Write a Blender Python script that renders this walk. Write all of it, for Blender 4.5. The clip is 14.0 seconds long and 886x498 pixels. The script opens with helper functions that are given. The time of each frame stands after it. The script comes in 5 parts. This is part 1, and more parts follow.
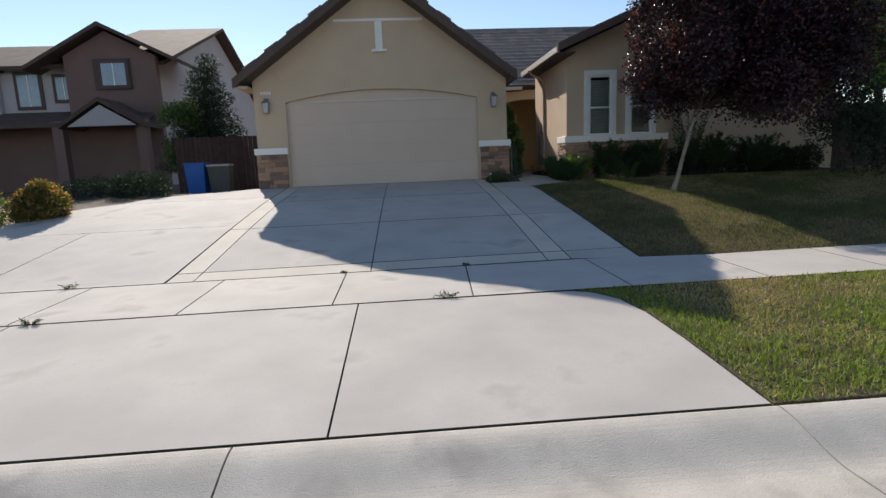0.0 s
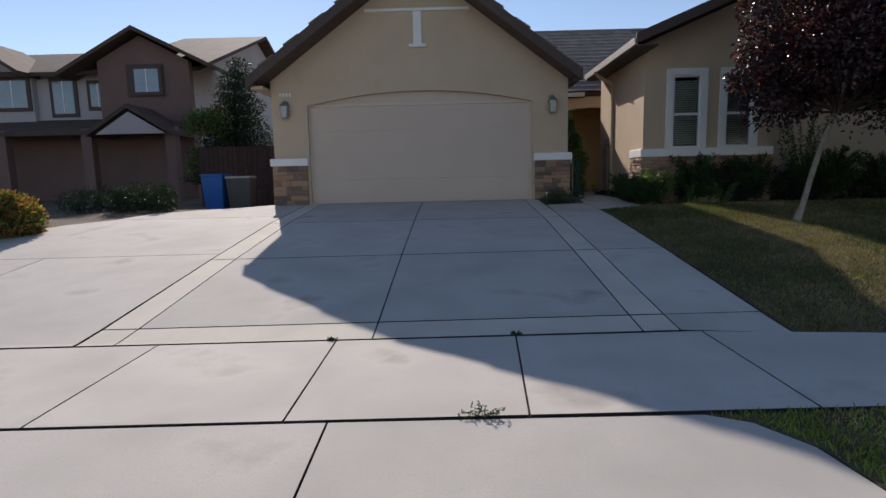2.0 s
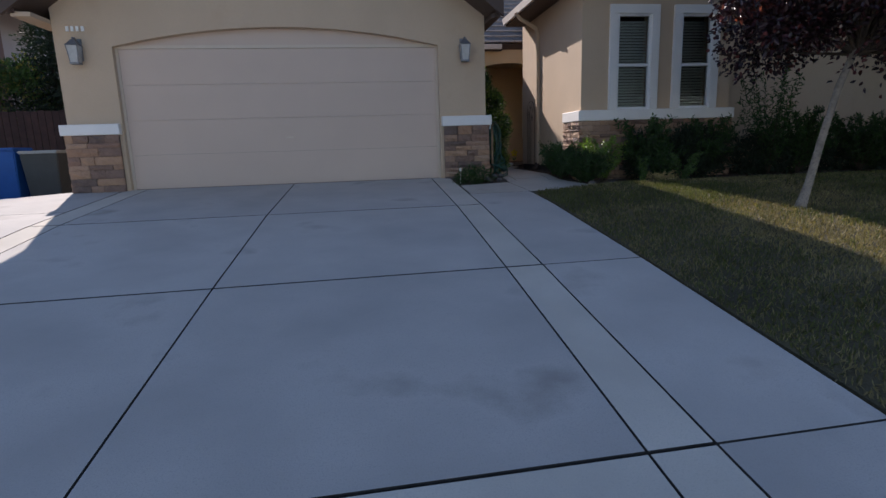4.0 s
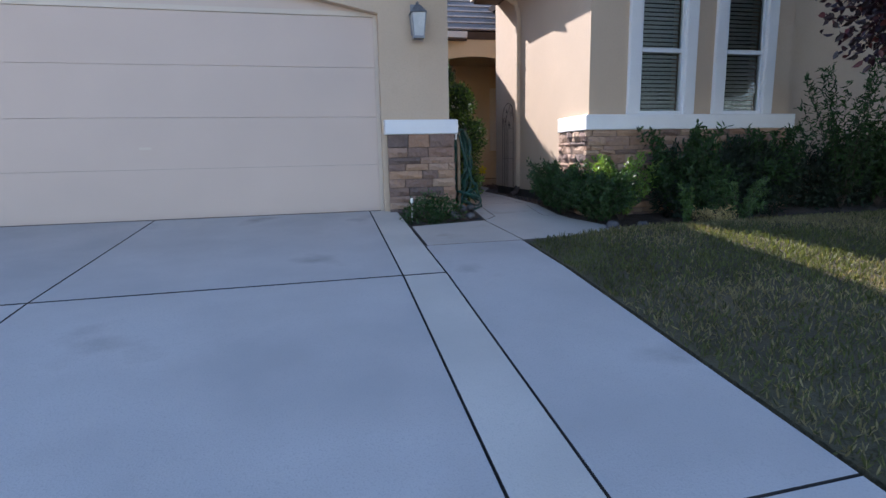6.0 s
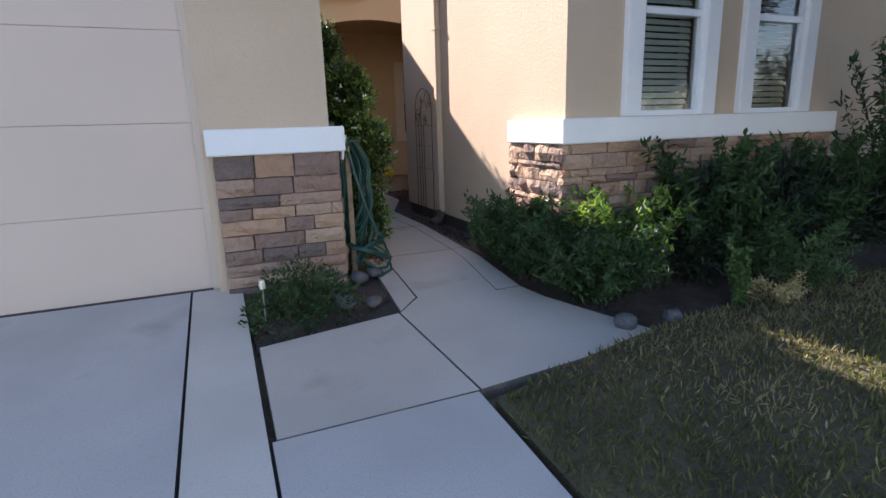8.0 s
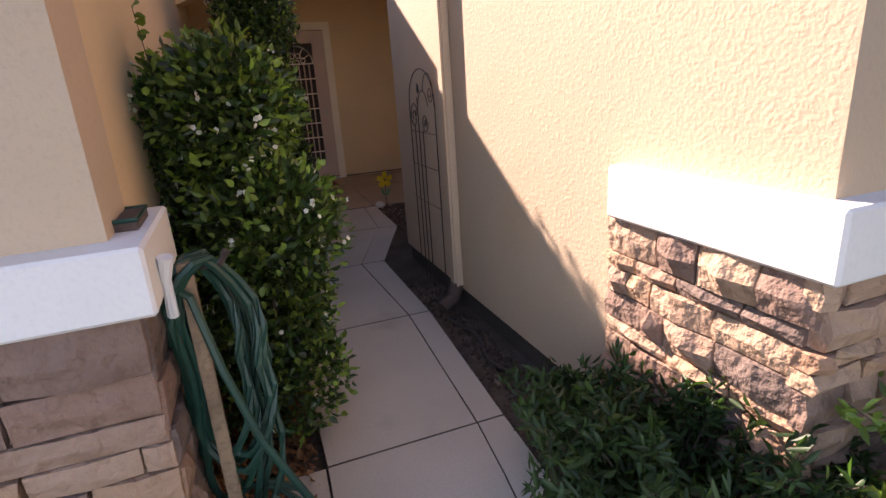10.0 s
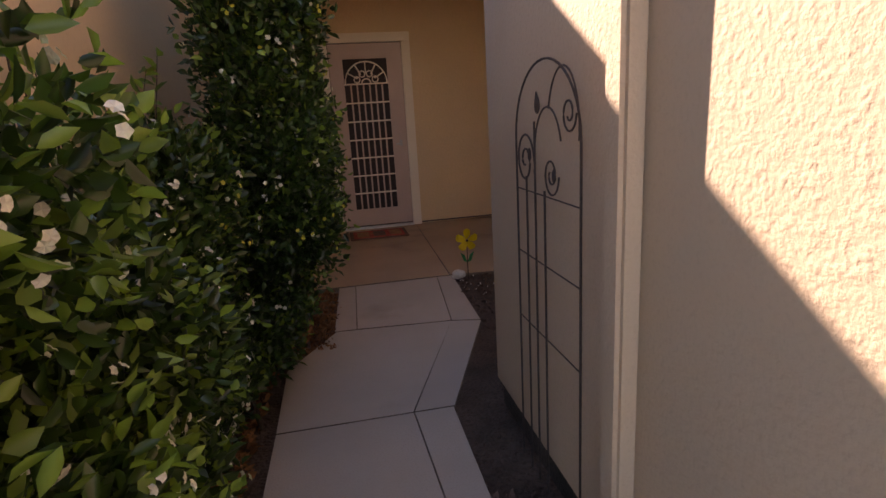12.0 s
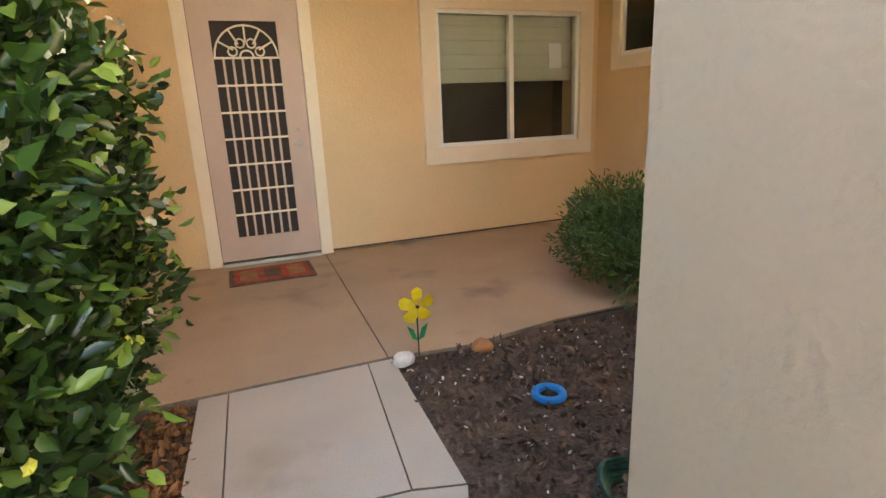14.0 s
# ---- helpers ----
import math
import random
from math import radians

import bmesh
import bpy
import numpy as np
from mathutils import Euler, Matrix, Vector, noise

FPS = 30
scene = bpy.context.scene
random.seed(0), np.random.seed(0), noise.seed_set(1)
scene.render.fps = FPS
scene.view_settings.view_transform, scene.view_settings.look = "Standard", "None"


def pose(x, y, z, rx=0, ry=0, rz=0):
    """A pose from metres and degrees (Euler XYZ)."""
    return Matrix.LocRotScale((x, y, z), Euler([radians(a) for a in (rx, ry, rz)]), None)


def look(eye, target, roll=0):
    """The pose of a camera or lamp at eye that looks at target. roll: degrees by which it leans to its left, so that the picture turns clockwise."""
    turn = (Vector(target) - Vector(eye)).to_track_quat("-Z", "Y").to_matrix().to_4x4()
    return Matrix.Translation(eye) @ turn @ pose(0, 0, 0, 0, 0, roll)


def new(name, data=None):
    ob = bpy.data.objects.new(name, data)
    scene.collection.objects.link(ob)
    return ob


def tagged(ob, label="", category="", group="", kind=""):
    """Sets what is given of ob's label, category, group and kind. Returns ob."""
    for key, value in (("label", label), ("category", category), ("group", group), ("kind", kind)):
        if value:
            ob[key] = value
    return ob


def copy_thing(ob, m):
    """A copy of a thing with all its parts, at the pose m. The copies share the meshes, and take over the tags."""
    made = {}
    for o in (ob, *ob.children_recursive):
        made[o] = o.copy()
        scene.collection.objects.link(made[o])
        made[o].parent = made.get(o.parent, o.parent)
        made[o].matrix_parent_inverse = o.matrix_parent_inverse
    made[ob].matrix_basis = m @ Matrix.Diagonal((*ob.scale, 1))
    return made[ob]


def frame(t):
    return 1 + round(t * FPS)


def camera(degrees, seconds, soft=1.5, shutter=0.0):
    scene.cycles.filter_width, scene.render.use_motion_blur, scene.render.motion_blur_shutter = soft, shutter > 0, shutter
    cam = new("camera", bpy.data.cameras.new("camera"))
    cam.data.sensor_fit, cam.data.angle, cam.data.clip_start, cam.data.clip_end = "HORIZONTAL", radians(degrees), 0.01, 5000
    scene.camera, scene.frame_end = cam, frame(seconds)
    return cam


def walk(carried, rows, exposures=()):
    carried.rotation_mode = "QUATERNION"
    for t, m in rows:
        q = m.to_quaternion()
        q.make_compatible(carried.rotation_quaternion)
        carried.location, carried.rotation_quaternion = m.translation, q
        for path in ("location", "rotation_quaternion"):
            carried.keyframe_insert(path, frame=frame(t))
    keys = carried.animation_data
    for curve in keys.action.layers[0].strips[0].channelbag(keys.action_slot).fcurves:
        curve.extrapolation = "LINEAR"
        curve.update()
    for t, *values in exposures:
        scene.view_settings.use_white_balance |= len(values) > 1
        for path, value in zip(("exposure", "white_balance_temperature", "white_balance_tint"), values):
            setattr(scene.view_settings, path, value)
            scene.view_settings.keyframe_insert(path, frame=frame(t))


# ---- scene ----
cam = camera(79.6, 14.0)
PATH = [
    (0, (0.392, -14.333, 0.53), (0.534, -12.365, 0.203), -2.3),
    (0.5, (0.546, -13.929, 0.549), (0.595, -11.952, 0.256), -2.6),
    (1, (0.561, -13.293, 0.585), (0.571, -11.313, 0.305), -1.8),
    (1.5, (0.589, -12.658, 0.55), (0.579, -10.676, 0.288), -1.6),
    (2, (0.624, -12.008, 0.524), (0.595, -10.026, 0.259), -1.3),
    (2.5, (0.645, -11.4, 0.538), (0.604, -9.422, 0.244), -1.5),
    (3, (0.693, -10.696, 0.55), (0.641, -8.725, 0.219), -1.5),
    (3.5, (0.866, -9.897, 0.525), (0.964, -7.933, 0.16), -1.9),
    (3.7, (0.988, -9.557, 0.511), (1.211, -7.605, 0.135), -2.0),
    (5.8, (1.674, -6.505, 0.639), (2.071, -4.579, 0.275), -1.4),
    (6, (1.754, -6.159, 0.621), (2.191, -4.239, 0.274), -1.2),
    (6.5, (1.965, -5.507, 0.733), (2.499, -3.616, 0.359), -1.6),
    (7, (2.12, -4.908, 0.84), (2.749, -3.055, 0.429), -2.0),
    (7.2, (2.214, -4.652, 0.873), (2.866, -2.808, 0.455), -2.0),
    (9.5, (3.199, -1.908, 1.262), (4.07, -0.193, 0.713), -0.8),
    (10, (3.553, -1.377, 1.311), (4.206, 0.415, 0.708), -3.9),
    (10.5, (3.82, -0.928, 1.309), (4.316, 0.923, 0.733), -5.9),
    (11, (3.906, -0.561, 1.27), (4.434, 1.298, 0.755), -2.8),
    (11.5, (3.988, -0.074, 1.248), (4.449, 1.811, 0.763), -3.0),
    (12, (4.067, 0.408, 1.25), (4.428, 2.315, 0.768), -3.5),
    (12.5, (4.092, 0.709, 1.244), (4.379, 2.634, 0.785), -4.5),
    (13, (4.174, 1.342, 1.191), (4.283, 3.254, 0.612), -3.9),
    (13.5, (4.195, 1.728, 1.172), (4.705, 3.586, 0.635), -1.2),
    (14, (4.265, 2.055, 1.216), (4.965, 3.857, 0.704), -2.5),
]
EXPOSURES = [(0, 0.25, 6550, 13), (3.0, -0.12, 6450, 20), (3.7, 0.2, 6350, 21), (5.8, 1.4, 5900, 20), (7.2, 1.6, 6000, 20), (9.5, 1.95, 7150, 29), (11.0, 1.95, 7500, 36), (11.5, 2.05, 7600, 36), (12.0, 2.2, 7700, 34), (12.5, 2.75, 7800, 27), (13.0, 3.75, 7400, 21), (13.5, 4.3, 7300, 13), (14.0, 4.55, 7300, 8)]
walk(cam, [(t, look(eye, target, roll)) for t, eye, target, roll in PATH], EXPOSURES)

# ---- world and sun ----
SUN = Vector((-0.515, 1.56, 1.0)).normalized()
world = bpy.data.worlds.new("world")
scene.world = world
world.use_nodes = True
wn = world.node_tree
sky = wn.nodes.new("ShaderNodeTexSky")
sky.sky_type = "NISHITA"
sky.sun_disc = False
sky.sun_elevation = math.asin(SUN.z)
sky.sun_rotation = math.atan2(SUN.x, SUN.y)
sky.air_density, sky.dust_density, sky.ozone_density = 1.0, 0.05, 1.4
wn.links.new(sky.outputs[0], wn.nodes["Background"].inputs[0])
wn.nodes["Background"].inputs[1].default_value = 0.12
sun = new("sun", bpy.data.lights.new("sun", "SUN"))
sun.data.energy, sun.data.angle, sun.data.color = 5.0, radians(0.53), (1.0, 0.93, 0.82)
sun.matrix_world = look((0, 0, 0), tuple(-SUN))

# ---- materials ----
def mat(name, col, rough=0.85, var=0.15, scale=6.0, fine=60.0, bump=0.3, metal=0.0, stain=None, tint=None, spread=0.0, island=0.0, spec=0.5, bump_scale=None, dist=0.01, fleck=0.0):
    """Two scales of colour noise on a base colour, with fine relief."""
    m = bpy.data.materials.new(name)
    m.use_nodes = True
    nt = m.node_tree
    nd, ln = nt.nodes, nt.links
    b = nd["Principled BSDF"]
    geo = nd.new("ShaderNodeNewGeometry")
    def noise_node(sc, detail=4.0):
        n = nd.new("ShaderNodeTexNoise")
        n.inputs["Scale"].default_value = sc
        n.inputs["Detail"].default_value = detail
        ln.new(geo.outputs["Position"], n.inputs["Vector"])
        return n
    def mix(a, bcol, fac, mode="MIX"):
        x = nd.new("ShaderNodeMix")
        x.data_type, x.blend_type = "RGBA", mode
        for sock, v in ((x.inputs[0], fac), (x.inputs[6], a), (x.inputs[7], bcol)):
            if hasattr(v, "node"):
                ln.new(v, sock)
            else:
                sock.default_value = v
        return x.outputs[2]
    def ramp(src, lo, hi):
        r = nd.new("ShaderNodeMapRange")
        r.inputs[1].default_value, r.inputs[2].default_value = lo, hi
        ln.new(src, r.inputs[0])
        return r.outputs[0]
    def shade(c, k):
        return tuple(min(1.0, v * k) for v in c[:3]) + (1.0,)
    big, small = noise_node(scale), noise_node(fine, 3.0)
    c = mix(shade(col, 1 - var), shade(col, 1 + var), ramp(big.outputs[0], 0.3, 0.7))
    c = mix(c, shade(col, 1 - 1.5 * var), ramp(small.outputs[0], 0.5, 0.8))
    if stain:
        st = noise_node(stain[1], 5.0)
        c = mix(c, stain[0] + (1.0,), ramp(st.outputs[0], stain[2], stain[2] + 0.16))
    if tint or spread:
        oi = nd.new("ShaderNodeObjectInfo")
        if tint:
            cr = nd.new("ShaderNodeValToRGB")
            cr.color_ramp.interpolation = "CONSTANT"
            el = cr.color_ramp.elements
            while len(el) < len(tint):
                el.new(0.5)
            for q, tc in enumerate(tint):
                el[q].position, el[q].color = q / len(tint), tc + (1.0,)
            ln.new(oi.outputs["Random"], cr.inputs[0])
            c = mix(cr.outputs[0], c, 0.25)
        if spread:
            hv = nd.new("ShaderNodeHueSaturation")
            mr = nd.new("ShaderNodeMapRange")
            mr.inputs[3].default_value, mr.inputs[4].default_value = 1 - spread, 1 + spread
            ln.new(oi.outputs["Random"], mr.inputs[0])
            ln.new(mr.outputs[0], hv.inputs["Value"])
            ln.new(c, hv.inputs["Color"])
            c = hv.outputs[0]
    if island:
        hv = nd.new("ShaderNodeHueSaturation")
        mr = nd.new("ShaderNodeMapRange")
        mr.inputs[3].default_value, mr.inputs[4].default_value = 1 - island, 1 + island
        ln.new(geo.outputs["Random Per Island"], mr.inputs[0])
        ln.new(mr.outputs[0], hv.inputs["Value"])
        ln.new(c, hv.inputs["Color"])
        c = hv.outputs[0]
    ln.new(c, b.inputs["Base Color"])
    b.inputs["Roughness"].default_value = rough
    b.inputs["Metallic"].default_value = metal
    b.inputs["Specular IOR Level"].default_value = spec
    if bump:
        bn = nd.new("ShaderNodeBump")
        bn.inputs["Strength"].default_value = bump
        bn.inputs["Distance"].default_value = dist
        src = noise_node(bump_scale, 4.0) if bump_scale else small
        height = src.outputs[0]
        if fleck:
            patch, add = ramp(noise_node(fleck, 6.0).outputs[0], 0.50, 0.68), nd.new("ShaderNodeMath")
            add.operation = "MULTIPLY_ADD"
            ln.new(patch, add.inputs[0])
            add.inputs[1].default_value = 0.45
            ln.new(height, add.inputs[2])
            height = add.outputs[0]
        ln.new(height, bn.inputs["Height"])
        ln.new(bn.outputs[0], b.inputs["Normal"])
    return m


def leaf_mat(name, col, rough=0.45, island=0.45, trans=0.35, sub=1.25):
    m = mat(name, col, rough, 0.2, 3.0, 30.0, 0.0, island=island)
    nt = m.node_tree
    b = nt.nodes["Principled BSDF"]
    t = nt.nodes.new("ShaderNodeBsdfTranslucent")
    ms = nt.nodes.new("ShaderNodeMixShader")
    src = b.inputs["Base Color"].links[0].from_socket
    g = nt.nodes.new("ShaderNodeMix")
    g.data_type, g.blend_type = "RGBA", "MULTIPLY"
    g.inputs[0].default_value = 1.0
    g.inputs[7].default_value = (sub * 1.1, sub * 1.2, sub * 0.5, 1)
    nt.links.new(src, g.inputs[6])
    nt.links.new(g.outputs[2], t.inputs[0])
    ms.inputs[0].default_value = trans
    nt.links.new(b.outputs[0], ms.inputs[1])
    nt.links.new(t.outputs[0], ms.inputs[2])
    nt.links.new(ms.outputs[0], nt.nodes["Material Output"].inputs[0])
    return m


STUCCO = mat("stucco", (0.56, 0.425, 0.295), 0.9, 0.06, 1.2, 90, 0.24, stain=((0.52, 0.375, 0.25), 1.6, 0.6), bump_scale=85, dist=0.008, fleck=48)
# Yellower, lighter copy of the stucco: warm bounce light is put into it.
STUCCO_BOUNCE = mat("stucco_bounce_lit", (0.68, 0.50, 0.29), 0.9, 0.05, 1.2, 90, 0.5, bump_scale=45, dist=0.008)
DOORPAINT = mat("garage_door_paint", (0.58, 0.45, 0.355), 0.55, 0.03, 1.5, 150, 0.15, dist=0.003)
TRIM = mat("white_trim", (0.80, 0.78, 0.74), 0.7, 0.04, 3, 80, 0.3, bump_scale=70, dist=0.004)
JAMB = mat("jamb_paint", (0.62, 0.52, 0.41), 0.7, 0.04, 3, 80, 0.3, bump_scale=70, dist=0.004)
CREAM = mat("cream_trim", (0.78, 0.69, 0.55), 0.7, 0.04, 3, 80, 0.3, bump_scale=70, dist=0.004)
CONCRETE = mat("driveway_concrete", (0.47, 0.435, 0.39), 0.85, 0.12, 1.3, 130, 0.35, stain=((0.30, 0.265, 0.23), 1.3, 0.61), spread=0.05, dist=0.004)
BAND = mat("band_concrete", (0.55, 0.50, 0.42), 0.85, 0.09, 1.6, 130, 0.35, spread=0.04, dist=0.004)
WALK = mat("path_concrete", (0.46, 0.41, 0.34), 0.85, 0.10, 1.4, 130, 0.35, stain=((0.34, 0.28, 0.22), 1.7, 0.60), spread=0.04, dist=0.004)
# The tan tint is warm porch light put into the concrete colour.
PORCH = mat("warm_lit_concrete", (0.43, 0.31, 0.20), 0.8, 0.10, 1.5, 110, 0.3, stain=((0.27, 0.20, 0.14), 2.0, 0.58), dist=0.004)
CURB = mat("curb_concrete", (0.50, 0.46, 0.40), 0.85, 0.14, 2.5, 110, 0.5, stain=((0.30, 0.27, 0.24), 1.6, 0.56), spread=0.05, dist=0.006)
ASPHALT = mat("asphalt", (0.06, 0.06, 0.06), 0.9, 0.25, 3, 160, 0.7)
JOINT = mat("joint_dirt", (0.035, 0.03, 0.024), 0.95, 0.3, 8, 90, 0.6)
JOINT_SOFT = mat("worn_joint", (0.17, 0.14, 0.11), 0.95, 0.3, 8, 90, 0.6)
SOIL = mat("dry_soil", (0.17, 0.13, 0.085), 0.95, 0.3, 1.5, 70, 1.0, dist=0.02)
LAWNSOIL = mat("lawn_soil", (0.095, 0.08, 0.04), 0.95, 0.3, 1.5, 60, 1.0, stain=((0.17, 0.13, 0.07), 0.9, 0.56), dist=0.02)
MULCH = mat("dark_mulch", (0.10, 0.068, 0.05), 0.95, 0.4, 5, 60, 1.2, dist=0.03)
CHIPS = mat("bark_chips", (0.25, 0.12, 0.05), 0.9, 0.3, 10, 80, 0.5, island=0.55)
DARKCHIPS = mat("dark_chips", (0.12, 0.08, 0.058), 0.95, 0.3, 10, 80, 0.5, island=0.6)
PALECHIPS = mat("pale_chips", (0.55, 0.50, 0.45), 0.8, 0.2, 10, 80, 0.3, island=0.3)
STONE = mat("ledge_stone", (0.36, 0.25, 0.18), 0.9, 0.32, 9, 60, 1.0, tint=[(0.42, 0.25, 0.15), (0.25, 0.14, 0.10), (0.43, 0.275, 0.185), (0.10, 0.07, 0.065), (0.34, 0.21, 0.145), (0.19, 0.115, 0.09), (0.44, 0.29, 0.19), (0.36, 0.20, 0.12)], bump_scale=22, dist=0.03, island=0.0)
FOOTING = mat("dark_footing", (0.06, 0.047, 0.038), 0.95, 0.3, 5, 70, 0.8)
MORTAR = mat("mortar", (0.15, 0.11, 0.085), 0.95, 0.2, 8, 90, 0.6)
TILE = mat("roof_tile", (0.21, 0.165, 0.13), 0.85, 0.18, 3, 60, 0.5, spread=0.14, island=0.2)
TILE_DARK = mat("roof_tile_far", (0.095, 0.062, 0.048), 0.9, 0.2, 2, 40, 0.5, island=0.2)
FASCIA = mat("brown_fascia", (0.085, 0.055, 0.042), 0.7, 0.12, 4, 60, 0.2)
GUTTER = mat("pale_gutter", (0.68, 0.62, 0.54), 0.6, 0.05, 4, 60, 0.1)
FRAME = mat("vinyl_frame", (0.80, 0.80, 0.78), 0.4, 0.02, 5, 60, 0.0)
BLIND = mat("blind_slats", (0.64, 0.66, 0.60), 0.6, 0.05, 5, 60, 0.1)
SHADE_M = mat("pleated_shade", (0.55, 0.55, 0.45), 0.8, 0.05, 5, 60, 0.1)
# Near-black: the darkness of unlit interiors is put into this colour.
DARK = mat("unlit_interior", (0.035, 0.025, 0.022), 0.9, 0.2, 3, 40, 0.0)
LANTERN = mat("lantern_metal", (0.22, 0.22, 0.23), 0.5, 0.15, 20, 90, 0.2, metal=0.5)
LANTERN_GLASS = mat("lantern_glass", (0.45, 0.45, 0.43), 0.25, 0.1, 12, 60, 0.1)
SECURITY = mat("security_door_paint", (0.50, 0.37, 0.30), 0.5, 0.05, 4, 90, 0.1)
DOORDARK = mat("dark_screened_door", (0.022, 0.012, 0.010), 0.7, 0.2, 6, 60, 0.1)
DOORWOOD = mat("door_wood", (0.07, 0.035, 0.025), 0.6, 0.2, 6, 60, 0.1)
STEEL = mat("satin_metal", (0.6, 0.58, 0.54), 0.35, 0.05, 10, 60, 0.0, metal=0.9)
IRON = mat("rusty_iron", (0.055, 0.038, 0.031), 0.8, 0.3, 30, 90, 0.4)
FENCEWOOD = mat("fence_wood", (0.06, 0.028, 0.022), 0.85, 0.25, 5, 50, 0.5, spread=0.2)
BARK = mat("tree_bark", (0.28, 0.23, 0.18), 0.9, 0.3, 8, 50, 1.0, dist=0.02)
DARKBARK = mat("dark_bark", (0.07, 0.05, 0.035), 0.9, 0.3, 8, 50, 1.0, dist=0.02)
BINBLUE = mat("blue_bin_plastic", (0.02, 0.12, 0.42), 0.5, 0.08, 4, 60, 0.1)
BINGREY = mat("grey_bin_plastic", (0.07, 0.075, 0.075), 0.5, 0.1, 4, 60, 0.1)
BINLID = mat("pale_bin_lid", (0.40, 0.42, 0.42), 0.4, 0.08, 4, 60, 0.1)
HOSE = mat("green_hose", (0.010, 0.055, 0.036), 0.45, 0.15, 12, 90, 0.1)
STAKE = mat("weathered_wood", (0.30, 0.20, 0.12), 0.85, 0.3, 9, 60, 0.5)
BLUEPLASTIC = mat("blue_plastic", (0.01, 0.19, 0.55), 0.4, 0.06, 9, 60, 0.0)
YELLOW = mat("yellow_petals", (0.80, 0.66, 0.02), 0.5, 0.08, 9, 60, 0.0)
GREENP = mat("green_plastic_leaf", (0.01, 0.25, 0.08), 0.5, 0.1, 9, 60, 0.0)
WHITEROCK = mat("white_rock", (0.62, 0.60, 0.56), 0.8, 0.15, 20, 60, 0.6)
GREYROCK = mat("grey_rock", (0.11, 0.10, 0.095), 0.9, 0.2, 12, 60, 0.8)
MATRED = mat("red_mat", (0.42, 0.07, 0.04), 0.95, 0.3, 14, 120, 0.6, stain=((0.30, 0.18, 0.08), 9.0, 0.55))
MATBROWN = mat("mat_border", (0.16, 0.09, 0.06), 0.95, 0.3, 14, 120, 0.6)
NWHITE = mat("neighbour_pale_stucco", (0.43, 0.395, 0.40), 0.9, 0.06, 1, 60, 0.4)
NMAUVE = mat("neighbour_mauve_stucco", (0.185, 0.115, 0.10), 0.9, 0.08, 1, 60, 0.4)
NTRIM = mat("neighbour_trim_and_shade", (0.09, 0.06, 0.055), 0.8, 0.1, 3, 60, 0.2)

LEAF_JASMINE = leaf_mat("jasmine_leaf", (0.037, 0.076, 0.018), 0.28, 0.6)
# Redder plum leaves: the crown's lit highlights are put into their colour.
LEAF_PLUM_LIT = leaf_mat("plum_lit_leaf", (0.13, 0.035, 0.04), 0.35, 0.5, 0.35, 1.2)
LEAF_LIGHT = leaf_mat("jasmine_young_leaf", (0.16, 0.25, 0.045), 0.4, 0.4)
LEAF_FERN = leaf_mat("feathery_leaf", (0.036, 0.078, 0.022), 0.5, 0.45)
LEAF_PLUM = leaf_mat("plum_leaf", (0.028, 0.008, 0.013), 0.3, 0.5, 0.12, 1.2)
LEAF_CONIFER = leaf_mat("dark_conifer", (0.022, 0.038, 0.020), 0.6, 0.4, 0.2)
LEAF_GREEN = leaf_mat("tree_leaf", (0.07, 0.13, 0.03), 0.5, 0.4)
LEAF_GOLD = leaf_mat("golden_leaf", (0.26, 0.22, 0.05), 0.5, 0.4)
LEAF_ORANGE = leaf_mat("orange_leaf", (0.30, 0.14, 0.06), 0.5, 0.4)
LEAF_SHRUB = leaf_mat("courtyard_shrub_leaf", (0.085, 0.15, 0.05), 0.5, 0.4)
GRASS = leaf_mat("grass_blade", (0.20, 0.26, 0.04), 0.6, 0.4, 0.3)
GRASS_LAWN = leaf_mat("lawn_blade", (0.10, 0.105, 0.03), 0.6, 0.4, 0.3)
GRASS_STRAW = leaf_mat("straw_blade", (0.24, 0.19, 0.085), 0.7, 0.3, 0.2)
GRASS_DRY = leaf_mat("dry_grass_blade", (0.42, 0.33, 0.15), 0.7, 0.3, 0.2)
PETAL = leaf_mat("white_blossom", (0.75, 0.74, 0.66), 0.6, 0.1, 0.3, 0.9)
PETAL_YELLOW = leaf_mat("yellow_blossom", (0.62, 0.60, 0.10), 0.6, 0.2, 0.3, 0.9)


def glass(name, tint=(0.85, 0.9, 0.9)):
    m = bpy.data.materials.new(name)
    m.use_nodes = True
    nt = m.node_tree
    nt.nodes.remove(nt.nodes["Principled BSDF"])
    tr, gl, ms, fr = (nt.nodes.new(k) for k in ("ShaderNodeBsdfTransparent", "ShaderNodeBsdfGlossy", "ShaderNodeMixShader", "ShaderNodeFresnel"))
    tr.inputs[0].default_value = tint + (1.0,)
    gl.inputs["Roughness"].default_value = 0.02
    fr.inputs[0].default_value = 1.7
    nt.links.new(fr.outputs[0], ms.inputs[0])
    nt.links.new(tr.outputs[0], ms.inputs[1])
    nt.links.new(gl.outputs[0], ms.inputs[2])
    nt.links.new(ms.outputs[0], nt.nodes["Material Output"].inputs[0])
    return m


GLASS = glass("window_glass")
CLEAR = glass("inner_glass_face")
for q in list(CLEAR.node_tree.nodes):
    if q.bl_idname == "ShaderNodeFresnel":
        CLEAR.node_tree.nodes.remove(q)
    elif q.bl_idname == "ShaderNodeMixShader":
        q.inputs[0].default_value = 0.0
    elif q.bl_idname == "ShaderNodeBsdfTransparent":
        q.inputs[0].default_value = (1, 1, 1, 1)


